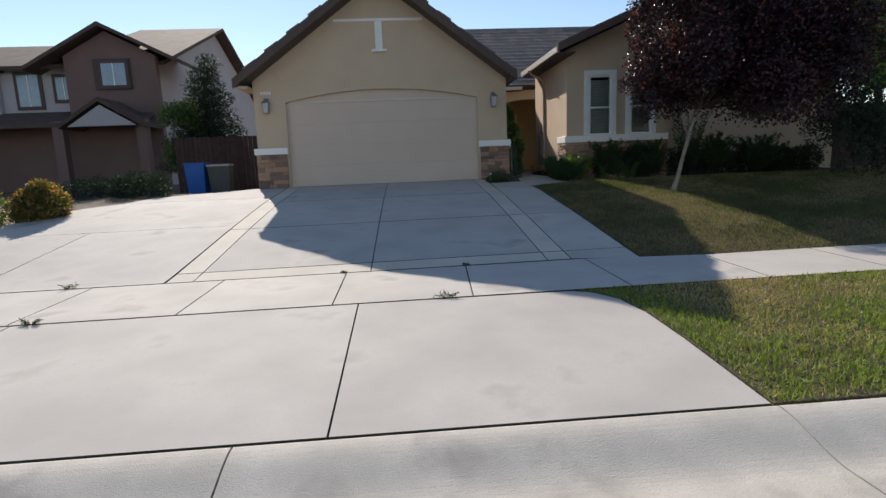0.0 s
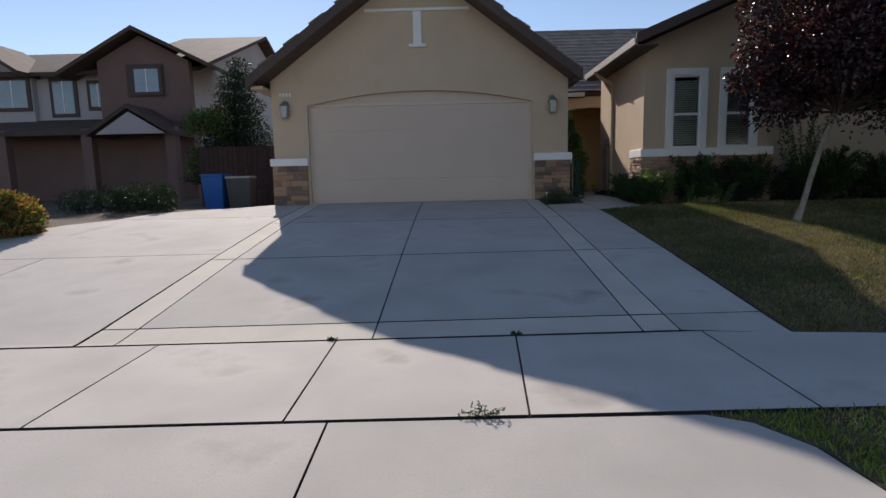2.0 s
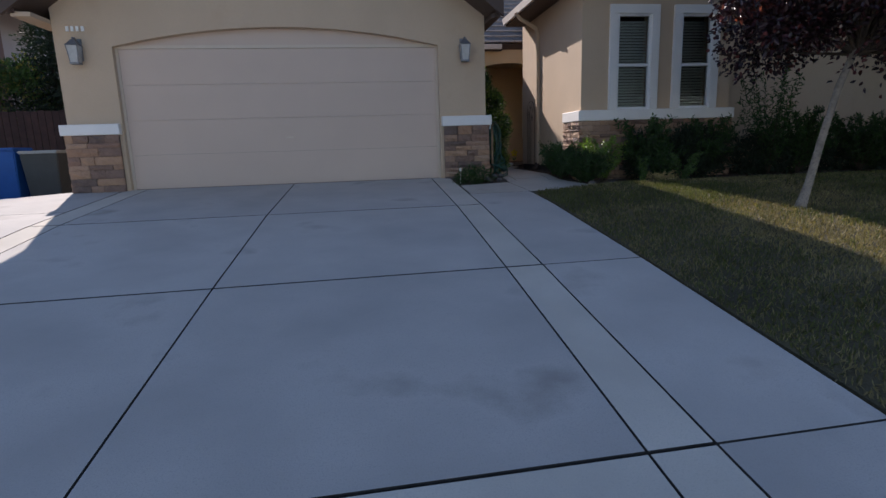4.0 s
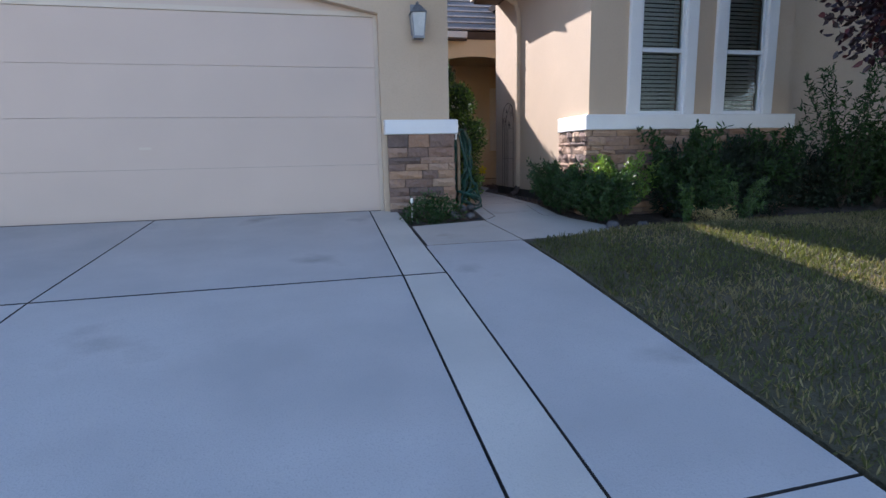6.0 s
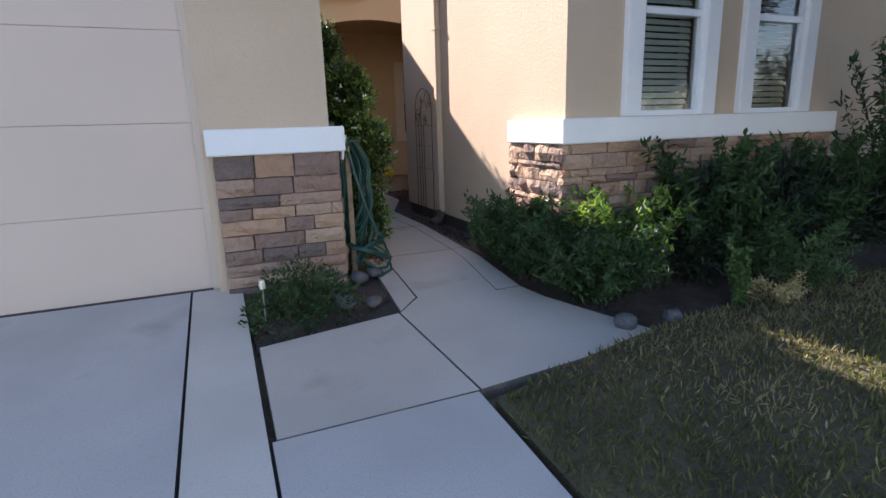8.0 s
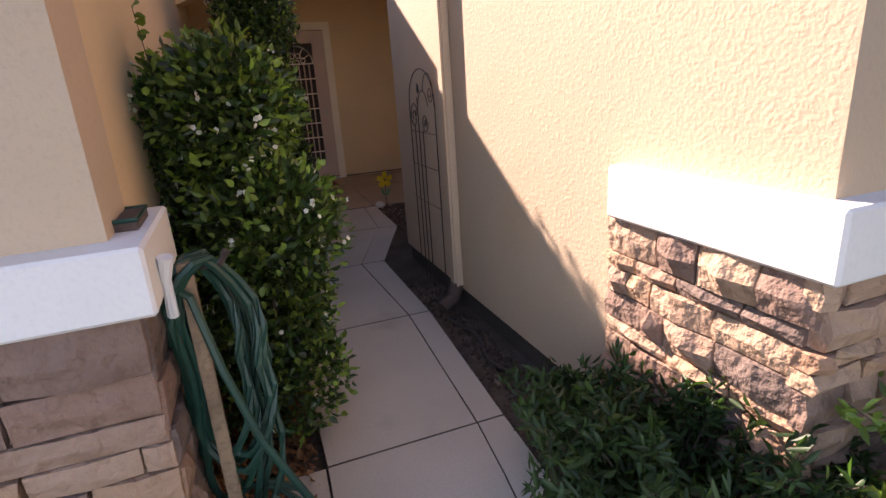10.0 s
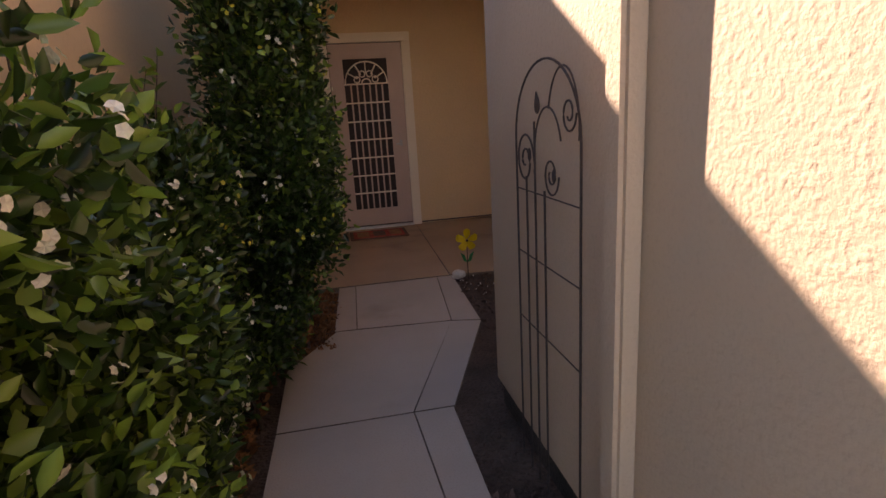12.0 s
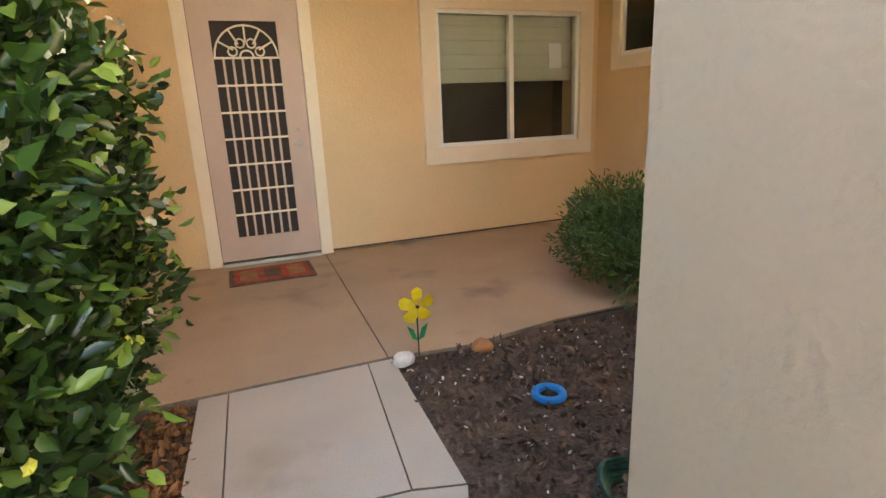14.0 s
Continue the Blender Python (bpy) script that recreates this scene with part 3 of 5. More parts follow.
def blades(name, poly, dens, seed, label, far=9.0, wet=0.12, green=None, straw=None):
    rng = np.random.default_rng(seed)
    x0, x1 = min(p[0] for p in poly), max(p[0] for p in poly)
    y0, y1 = min(p[1] for p in poly), max(p[1] for p in poly)
    n = int(dens * (x1 - x0) * (y1 - y0))
    x, y = rng.uniform(x0, x1, n), rng.uniform(y0, y1, n)
    keep = rng.random(n) < np.clip(1.3 - (x - x0) / far, 0.25, 1)
    pts = [(a, b) for a, b, k in zip(x, y, keep) if k and in_poly(a, b, poly)]
    z = np.array([floor_z(b) + mound(a, b) - 0.014 for a, b in pts])
    p = np.column_stack([np.array(pts), z])
    dry = np.array([noise.noise(Vector((a * 0.7, b * 0.9, seed))) + 0.35 * noise.noise(Vector((a * 3, b * 3, 5))) for a, b in pts]) + 0.25 * rng.normal(size=len(p))
    leaf_mesh(name, p[dry <= wet], 0.05, 0.009, green or GRASS, rng=rng, up=2.2, fold=0.1, label=label, category="grass", kind="stuff")
    leaf_mesh("dry_" + name, p[dry > wet], 0.045, 0.009, straw or GRASS_DRY, rng=rng, up=1.6, fold=0.1, label=label + ", dried to straw", category="grass", kind="stuff")


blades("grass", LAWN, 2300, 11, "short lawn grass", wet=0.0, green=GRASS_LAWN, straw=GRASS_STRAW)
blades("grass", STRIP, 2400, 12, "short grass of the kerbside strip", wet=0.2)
blades("grass", LEFT, 500, 13, "short grass beside the driveway")

# ---- house: garage ----
DY = 0.06
def arch(n=14, half=2.47, z0=2.15, z1=2.43):
    """Points of a flat arch from right to left."""
    rise = z1 - z0
    r = (half * half + rise * rise) / (2 * rise)
    out = []
    for i in range(n + 1):
        x = half - 2 * half * i / n
        out.append((x, z1 - r + math.sqrt(r * r - x * x)))
    return out


EAVE_Z, PEAK_Z = 2.68, 5.22
SL = (PEAK_Z - EAVE_Z) / 3.5
wallpoly = [(-3.25, -0.1), (-3.25, PEAK_Z - 3.25 * SL - 0.12), (0, PEAK_Z - 0.12), (3.25, PEAK_Z - 3.25 * SL - 0.12), (3.25, -0.1), (2.47, -0.1)] + arch() + [(-2.47, -0.1)]
structure("wall_garage_front", prism(wallpoly, "y", -0.05, 0.2), STUCCO, "tan stucco gable wall with an arched garage opening")
structure("wall_garage_side", box(3.0, 3.25, 0.201, 6.74, -0.3, 2.9), STUCCO_BOUNCE, "tan stucco side wall of the garage")
# Rear wall and floor are out of view, added against light leaks.
structure("wall_garage_rear", box(-3.25, 12.3, 11.9, 12.1, -0.3, 3.0), STUCCO, "unseen stucco rear wall, added to keep light out")
structure("garage_floor", box(-3.0, 3.0, 0.15, 11.2, -0.12, -0.02), PORCH, "unseen garage floor, added to keep light out")
structure("wall_garage_left", box(-3.25, -3.0, 0.201, 11.9, -0.3, 2.9), STUCCO, "tan stucco side wall of the garage")
gd = empty("garage_door", (0, DY, 0), "closed tan sectional garage door with faint panel lines", category="garage door")
rnd = random.Random(4)
panel_h = 2.5 / 5
for i in range(4):
    z0 = i * 0.533
    pn = part("panel", box(-2.43, 2.43, 0, 0.04, z0 + 0.001, z0 + 0.532, 0.003), DOORPAINT, gd)
part("frame", box(-2.52, -2.43, -0.012, 0.07, -0.02, 2.185, 0.004), JAMB, gd, "cream side jamb")
part("frame", box(2.43, 2.52, -0.012, 0.07, -0.02, 2.185, 0.004), JAMB, gd, "cream side jamb")
part("frame", box(-2.43, 2.43, -0.012, 0.07, 2.134, 2.185, 0.004), JAMB, gd, "cream head trim")
part("head_panel", box(-2.52, 2.52, 0.0, 0.07, 2.186, 2.47), DOORPAINT, gd, "stucco-coloured panel under the arch")
hb = box(-0.06, 0.06, -0.022, -0.014, 0.74, 0.765, 0.003)
box_bm(hb, -0.05, -0.038, -0.02, 0, 0.742, 0.762)
box_bm(hb, 0.038, 0.05, -0.02, 0, 0.742, 0.762)
part("handle", hb, JAMB, gd, "small dull lift handle")
# Added sheet, keeps sky light from leaking through the panel gaps.
part("backing", box(-2.5, 2.5, 0.075, 0.1, -0.02, 2.46), DARK, gd, "added dark sheet that blocks light between the panels")
part("weather_seal", box(-2.43, 2.43, -0.01, 0.03, -0.025, 0.004), FASCIA, gd, "dark rubber weather seal")


def ledge(name, pts, z0, z1, label, parent=None):
    bm = prism(pts, "z", z0, z1)
    bmesh.ops.bevel(bm, geom=list(bm.edges), offset=0.008, segments=1, affect="EDGES")
    return structure(name, bm, TRIM, label, parent)


stone_walls = []
def stone_mesh(v):
    r = random.Random(v)
    bm = bmesh.new()
    bmesh.ops.create_cube(bm, size=1.0)
    bmesh.ops.subdivide_edges(bm, edges=[e for e in bm.edges], cuts=1, use_grid_fill=True)
    for w in bm.verts:
        k = sum(abs(c) > 0.49 for c in w.co)
        if w.co.y < -0.49:
            if k == 1:
                w.co.y -= r.uniform(0.0, 0.5)
            elif k == 2:
                w.co.y += r.uniform(-0.1, 0.25)
            else:
                w.co.y += r.uniform(0.1, 0.35)
        if k >= 2:
            w.co.x *= r.uniform(0.955, 1.0)
            w.co.z *= r.uniform(0.93, 1.0)
    me = bpy.data.meshes.new("stone")
    bm.to_mesh(me)
    bm.free()
    me.materials.append(STONE)
    return me


STONES = [stone_mesh(k) for k in range(10)]


def stones(parent, origin, along, length, z0, z1, seed, fine=False):
    """Courses of ledge stones on a wall face. along: 'x' (faces -y), '-y' (faces -x, running to +y) or 'y' (faces +x)."""
    r = random.Random(seed)
    z = z0
    while z < z1 - 0.03:
        h = min(r.choice((0.05, 0.07, 0.085, 0.10) if fine else (0.075, 0.095, 0.11, 0.13)), z1 - z)
        if z1 - z - h < 0.06:
            h = z1 - z
        x = -r.uniform(0, 0.12)
        while x < length:
            w = r.uniform(0.09, 0.30) if fine else r.uniform(0.16, 0.48)
            a, b = max(x, 0.0), min(x + w, length)
            if length - b < 0.07:
                b = length
            if b - a > 0.04:
                ob = new("stone", r.choice(STONES))
                ob.parent = parent
                d = 0.04 + r.uniform(0, 0.035)
                m = (a + b) / 2
                ob.scale = ((b - a - 0.004), d, h - 0.003)
                if along == "x":
                    ob.location = (origin[0] + m, origin[1], z + h / 2)
                elif along == "-y":
                    ob.location = (origin[0], origin[1] + m, z + h / 2)
                    ob.rotation_euler = (0, 0, -math.pi / 2)
                else:
                    ob.location = (origin[0], origin[1] + m, z + h / 2)
                    ob.rotation_euler = (0, 0, math.pi / 2)
            x = b if b == length else x + w
            if b == length:
                break
        z += h


base_r = structure("stone_base", box(2.53, 3.27, -0.085, 0.30, -0.14, 0.87), MORTAR, "ledge-stone pillar base in browns")
base_l = structure("stone_base", box(-3.27, -2.53, -0.085, 0.30, -0.14, 0.87), MORTAR, "ledge-stone pillar base in browns")
stone_walls += [(base_r, (2.52, -0.1), "x", 0.77, 21), (base_r, (3.28, -0.11), "y", 0.42, 22), (base_l, (-3.29, -0.1), "x", 0.77, 23), (base_l, (-3.28, -0.11), "-y", 0.42, 24)]
ledge("ledge_trim", [(2.49, -0.15), (3.33, -0.15), (3.33, 0.33), (2.9, 0.33), (2.9, -0.04), (2.49, -0.04)], 0.86, 1.02, "white stucco ledge over the stone")
ledge("ledge_trim", [(-3.33, -0.15), (-2.49, -0.15), (-2.49, -0.04), (-2.9, -0.04), (-2.9, 0.33), (-3.33, 0.33)], 0.86, 1.02, "white stucco ledge over the stone")
gv2 = box(-1.12, 1.12, -0.085, -0.04, 4.08, 4.14, 0.006)
structure("gable_trim", gv2, TRIM, "thin white band across the gable")
vent = empty("gable_vent", label="narrow white gable vent with a sill", category="vent")
part("slot", box(-0.09, 0.09, -0.09, -0.045, 3.40, 4.075, 0.006), TRIM, vent)
part("sill", box(-0.19, 0.19, -0.13, -0.045, 3.33, 3.395, 0.008), TRIM, vent)


def lantern(x, y, z):
    e = empty("wall_lantern", (x, y, z), "grey metal wall lantern with frosted panes on the stucco", category="wall lamp", group="garage lanterns")
    part("backplate", box(-0.06, 0.06, -0.02, 0.0, -0.12, 0.20, 0.006), LANTERN, e)
    part("arm", tube([(0, -0.01, 0.14), (0, -0.07, 0.20), (0, -0.13, 0.17), (0, -0.13, 0.13)], 0.011), LANTERN, e)
    bm = bmesh.new()
    bmesh.ops.create_cone(bm, segments=4, radius1=0.125, radius2=0.03, depth=0.09, cap_ends=True, matrix=pose(0, -0.13, 0.125, 0, 0, 45))
    part("roof", bm, LANTERN, e)
    bm = bmesh.new()
    bmesh.ops.create_cone(bm, segments=4, radius1=0.075, radius2=0.105, depth=0.24, cap_ends=True, matrix=pose(0, -0.13, -0.04, 0, 0, 45))
    part("glass", bm, LANTERN_GLASS, e, "frosted glass panes")
    bm = bmesh.new()
    for a in range(4):
        c, s = math.cos(math.radians(45 + 90 * a)), math.sin(math.radians(45 + 90 * a))
        tube([(c * 0.075, -0.13 + s * 0.075, -0.16), (c * 0.107, -0.13 + s * 0.107, 0.08)], 0.008, 4, bm)
    box_bm(bm, -0.06, 0.06, -0.19, -0.07, -0.18, -0.155)
    part("cage", bm, LANTERN, e)
    bm = bmesh.new()
    bmesh.ops.create_icosphere(bm, subdivisions=1, radius=0.02, matrix=pose(0, -0.13, 0.185))
    part("finial", bm, LANTERN, e)
    return e


lan = lantern(2.89, -0.05, 2.05)
copy_thing(lan, pose(-2.93, -0.05, 2.06))
num = empty("house_number", (-2.93, -0.06, 2.40), "small dark house number plates", category="house number")
for k in range(4):
    part("digit", box(-0.13 + k * 0.07, -0.09 + k * 0.07, -0.012, 0.005, -0.035, 0.035), FRAME, num)

# ---- roofs ----
TILEMESH = {}
def tile_mesh(w, l):
    if (w, l) not in TILEMESH:
        bm = box(-w / 2 + 0.004, w / 2 - 0.004, 0, l, 0, 0.028)
        for v in bm.verts:
            if v.co.y < 0.01:
                v.co.z += 0.022
        me = bpy.data.meshes.new("tile")
        bm.to_mesh(me)
        bm.free()
        me.materials.append(TILE)
        TILEMESH[(w, l)] = me
    return TILEMESH[(w, l)]


def roof_plane(name, a, b, c, d, label, thick=0.14, material=None):
    """A roof slab from the eave a-b to the ridge d-c, thickened downwards."""
    bm = bmesh.new()
    p = [Vector(v) for v in (a, b, c, d)]
    n = (p[1] - p[0]).cross(p[3] - p[0]).normalized()
    if n.z < 0:
        n = -n
    hi = [bm.verts.new(v) for v in p]
    lo = [bm.verts.new(v - n * thick) for v in p]
    bm.faces.new(hi)
    bm.faces.new(lo[::-1])
    for i in range(4):
        bm.faces.new((hi[i], hi[(i + 1) % 4], lo[(i + 1) % 4], lo[i]))
    return structure(name, bm, material or FASCIA, label)


tile_jobs = []
def tiled(roof, a, b, d, w=0.33, course=0.34, as_parts=False, keep=None):
    tile_jobs.append((roof, Vector(a), Vector(b), Vector(d), w, course, as_parts, keep))


gl = roof_plane("roof_garage_west", (-3.5, -0.6, EAVE_Z), (-3.5, 11.4, EAVE_Z), (0, 11.4, PEAK_Z), (0, -0.6, PEAK_Z), "brown tiled gable roof over the garage")
gr = roof_plane("roof_garage_east", (3.37, -0.6, EAVE_Z), (3.37, 4.3, EAVE_Z), (0, 4.3, PEAK_Z), (0, -0.6, PEAK_Z), "brown tiled gable roof over the garage")
tiled(gl, (-3.55, 11.4, EAVE_Z), (-3.55, -0.62, EAVE_Z), (0, 11.4, PEAK_Z + 0.035))
tiled(gr, (3.41, -0.62, EAVE_Z), (3.41, 4.3, EAVE_Z), (0, -0.62, PEAK_Z + 0.035))
for s in (-1, 1):
    reach = 3.42 if s > 0 else -3.57
    bm = prism([(reach, EAVE_Z - 0.22), (reach, EAVE_Z + 0.0), (0, PEAK_Z + 0.03), (0, PEAK_Z - 0.19)], "y", -0.66, -0.60)
    structure("rake_board", bm, FASCIA, "dark brown rake board")
structure("soffit", box(-3.5, -3.25, -0.55, 0.4, 2.46, 2.52), STUCCO, "stucco-boxed eave end")
structure("soffit", box(3.25, 3.31, -0.55, 0.4, 2.46, 2.52), FASCIA, "brown eave soffit")
structure("fascia_garage_east", box(3.32, 3.40, -0.55, 4.08, 2.48, 2.67), FASCIA, "dark brown eave board")
structure("fascia_garage_west", box(-3.54, -3.44, -0.55, 11.4, 2.50, 2.69), FASCIA, "dark brown eave board")
main = roof_plane("roof_main", (2.0, 4.15, 2.93), (16.0, 4.15, 2.93), (16.0, 8.9, 5.83), (2.0, 8.9, 5.83), "brown flat-tiled main roof")
mainb = roof_plane("roof_main_back", (2.0, 12.4, 2.97), (16.0, 12.4, 2.97), (16.0, 8.9, 5.83), (2.0, 8.9, 5.83), "brown flat-tiled main roof")
tiled(main, (2.0, 4.13, 2.93), (16.0, 4.13, 2.93), (2.0, 8.9, 5.85), as_parts=True, keep=(3.0, 7.6))
structure("ridge_cap", tube([(2.0, 8.9, 5.83), (16.0, 8.9, 5.83)], 0.08, 8), TILE, "row of ridge tiles")
structure("fascia_entry", box(3.56, 4.64, 4.10, 4.15, 2.76, 2.915), FASCIA, "brown eave board over the entry")
ga = empty("entry_gutter", label="pale rain gutter over the entry", kind="structure")
part("channel", prism([(4.00, 2.79), (4.09, 2.79), (4.09, 2.90), (3.98, 2.90)], "x", 3.6, 4.62), GUTTER, ga)

# ---- house: entry ----
ap = [(3.25, 2.9), (3.25, 2.09)]
for i in range(9):
    x = 3.25 + (5.25 - 3.25) * i / 8
    ap.append((x, 2.1 + 0.40 * math.sin(math.pi * (i / 8) * 0.62)))
ap += [(5.6, 2.45), (7.95, 2.45), (7.95, 2.9)]
structure("wall_entry_arch", prism(ap, "y", 4.24, 4.46), STUCCO_BOUNCE, "stucco arch over the entry porch")
structure("wall_porch_back", box(3.0, 8.1, 6.75, 7.0, -0.3, 2.95), STUCCO_BOUNCE, "tan stucco wall behind the porch, warm bounce light in its colour")
structure("wall_porch_east", box(7.85, 8.1, 2.511, 6.749, -0.3, 2.9), STUCCO_BOUNCE, "tan stucco wall beside the porch, warm bounce light in its colour")
structure("ceiling_porch", box(3.25, 7.85, 4.46, 6.75, 2.72, 2.78), STUCCO_BOUNCE, "stucco porch ceiling")
structure("weep_screed", box(5.03, 7.849, 6.735, 6.752, 0.015, 0.03), FASCIA, "dark line at the foot of the wall")

# entry door
ed = empty("entry_door", (4.51, 6.74, 0.0), "closed taupe security screen door with bar grille in a cream casing", category="door")
for a, b in ((-0.51, -0.41), (0.41, 0.51)):
    part("casing", box(a, b, -0.035, 0.012, 0.0, 2.10, 0.006), CREAM, ed, "cream casing")
part("casing", box(-0.51, 0.51, -0.035, 0.012, 2.101, 2.2, 0.006), CREAM, ed, "cream casing")
part("threshold", box(-0.41, 0.41, -0.06, 0.0, 0.0, 0.03, 0.005), STEEL, ed, "metal threshold")
part("inner_door", box(-0.41, 0.41, -0.001, 0.011, 0.03, 2.1), DOORDARK, ed, "dark wood door behind the screen")
bm = box(-0.405, -0.255, -0.03, -0.008, 0.045, 2.09, 0.003)
box_bm(bm, 0.235, 0.405, -0.03, -0.008, 0.045, 2.09, 0.003)
box_bm(bm, -0.255, 0.235, -0.03, -0.008, 0.045, 0.24, 0.003)
box_bm(bm, -0.255, 0.235, -0.03, -0.008, 1.93, 2.09, 0.003)
sf = part("screen_frame", bm, SECURITY, ed)
for k in range(1, 7):
    x = -0.255 + 0.49 * k / 7
    part("bar", box(x - 0.009, x + 0.009, -0.028, -0.014, 0.24, 1.66), SECURITY, sf)
for k in range(7):
    z = 0.43 + k * 0.205
    part("crossbar", box(-0.255, 0.235, -0.034, -0.026, z - 0.008, z + 0.008), CREAM, sf, "pale crossbar")
cx, cz = -0.01, 1.665
for rr in (0.235, 0.05):
    part("fan_arc", tube([(cx + rr * math.cos(a * math.pi / 14), -0.026, cz + rr * math.sin(a * math.pi / 14)) for a in range(15)], 0.008, 5), CREAM, sf)
for a in range(1, 6):
    c, s = math.cos(a * math.pi / 6), math.sin(a * math.pi / 6)
    part("fan_spoke", tube([(cx + c * 0.11, -0.026, cz + s * 0.11), (cx + c * 0.235, -0.026, cz + s * 0.235)], 0.008, 5), CREAM, sf)
for a in range(4):
    ang = (a + 0.5) * math.pi / 4
    ox, oz = cx + 0.11 * math.cos(ang), cz + 0.11 * math.sin(ang)
    part("fan_ring", tube([(ox + 0.034 * math.cos(q * math.tau / 8), -0.026, oz + 0.034 * math.sin(q * math.tau / 8)) for q in range(9)], 0.007, 4), CREAM, sf)
hbm = tube([(0.33, -0.03, 0.98), (0.33, -0.06, 0.98), (0.27, -0.065, 0.975)], 0.008)
box_bm(hbm, 0.315, 0.345, -0.034, -0.03, 0.95, 1.02, 0.002)
part("door_handle", hbm, LANTERN_GLASS, ed, "satin lever handle")
bm = bmesh.new()
bmesh.ops.create_cone(bm, segments=12, radius1=0.018, radius2=0.015, depth=0.014, cap_ends=True, matrix=pose(0.33, -0.036, 1.10, 90))
part("deadbolt", bm, SECURITY, ed, "round deadbolt")

mt = empty("door_mat", (4.46, 6.33, 0.004), "worn red and brown patterned door mat on the porch", category="door mat")
part("border", box(-0.32, 0.32, -0.24, 0.20, 0.0, 0.012, 0.004), MATBROWN, mt, "brown border")
part("field", box(-0.28, 0.28, -0.20, 0.16, 0.010, 0.016, 0.002), MATRED, mt, "red field")
for k in range(3):
    part("motif", box(-0.24 + k * 0.18, -0.11 + k * 0.18, -0.15, 0.11, 0.015, 0.018), MATBROWN if k == 1 else CHIPS, mt)


def window(name, x0, x1, z0, z1, y, trim_w, label, split="v", covering=None, trim_mat=TRIM, trim_bottom=True, mid=None):
    """A window in a wall that faces -y; x0..z1 is the frame, the trim goes round it."""
    e = empty(name, label=label, kind="structure")
    t = trim_w
    part("trim", box(x0 - t, x0, y - 0.045, y + 0.02, z0, z1, 0.006), trim_mat, e)
    part("trim", box(x1, x1 + t, y - 0.045, y + 0.02, z0, z1, 0.006), trim_mat, e)
    part("trim", box(x0 - t, x1 + t, y - 0.045, y + 0.02, z1, z1 + t, 0.006), trim_mat, e)
    if trim_bottom:
        part("trim", box(x0 - t, x1 + t, y - 0.05, y + 0.02, z0 - t, z0, 0.006), trim_mat, e)
    f = 0.035
    bm = box(x0, x0 + f, y - 0.01, y + 0.05, z0, z1)
    box_bm(bm, x1 - f, x1, y - 0.01, y + 0.05, z0, z1)
    box_bm(bm, x0 + f, x1 - f, y - 0.01, y + 0.05, z0, z0 + f)
    box_bm(bm, x0 + f, x1 - f, y - 0.01, y + 0.05, z1 - f, z1)
    m = mid if mid is not None else ((x0 + x1) / 2 if split == "v" else (z0 + z1) / 2)
    if split == "v":
        box_bm(bm, m - 0.022, m + 0.022, y - 0.014, y + 0.05, z0 + f, z1 - f)
    else:
        box_bm(bm, x0 + f, x1 - f, y - 0.014, y + 0.05, m - 0.022, m + 0.022)
    part("window_frame", bm, FRAME, e, "white vinyl frame")
    panes = [(x0 + f, m - 0.022, z0 + f, z1 - f), (m + 0.022, x1 - f, z0 + f, z1 - f)] if split == "v" else [(x0 + f, x1 - f, z0 + f, m - 0.022), (x0 + f, x1 - f, m + 0.022, z1 - f)]
    for a, b, c, d in panes:
        outer_gloss(part("pane", box(a, b, y + 0.02, y + 0.024, c, d), GLASS, e, "clear glass"), 1)
    # Shallow near-black box stands in for the unlit room.
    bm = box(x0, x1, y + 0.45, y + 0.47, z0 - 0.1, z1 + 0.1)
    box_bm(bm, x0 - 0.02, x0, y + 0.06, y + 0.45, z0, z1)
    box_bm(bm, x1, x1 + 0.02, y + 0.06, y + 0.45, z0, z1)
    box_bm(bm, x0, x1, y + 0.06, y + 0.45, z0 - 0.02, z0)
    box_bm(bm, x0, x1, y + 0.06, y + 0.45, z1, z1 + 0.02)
    part("room_behind", bm, DARK, e, "near-black box standing in for the unlit room")
    if covering == "blind":
        n = int((z1 - z0 - 0.08) / 0.045)
        for k in range(n):
            z = z0 + 0.05 + k * 0.045
            b2 = box(x0 + 0.04, x1 - 0.04, -0.002, 0.002, -0.02, 0.02)
            bmesh.ops.rotate(b2, verts=b2.verts, cent=(0, 0, 0), matrix=Matrix.Rotation(radians(-28), 3, "X"))
            bmesh.ops.translate(b2, verts=b2.verts, vec=(0, y + 0.075, z))
            part("slat", b2, BLIND, e, "pale blind slat")
    if covering == "shade":
        lo = z0 + 0.48 * (z1 - z0)
        for k in range(5):
            za, zb = lo + k * (z1 - lo) / 5, lo + (k + 1) * (z1 - lo) / 5
            part("pleat", prism([(y + 0.07, za), (y + 0.10, za), (y + 0.085, zb - 0.004), (y + 0.07, zb - 0.004)], "x", x0 + 0.04, x1 - 0.04), SHADE_M, e, "pleated shade fold")
    return e


wp = window("window_porch", 6.10, 7.62, 0.86, 2.06, 6.75, 0.15, "cream-trimmed slider window with a half-lowered shade", "v", "shade", CREAM)
part("card", box(7.30, 7.44, 6.778, 6.782, 1.55, 1.78), FRAME, wp, "small white square behind the glass")
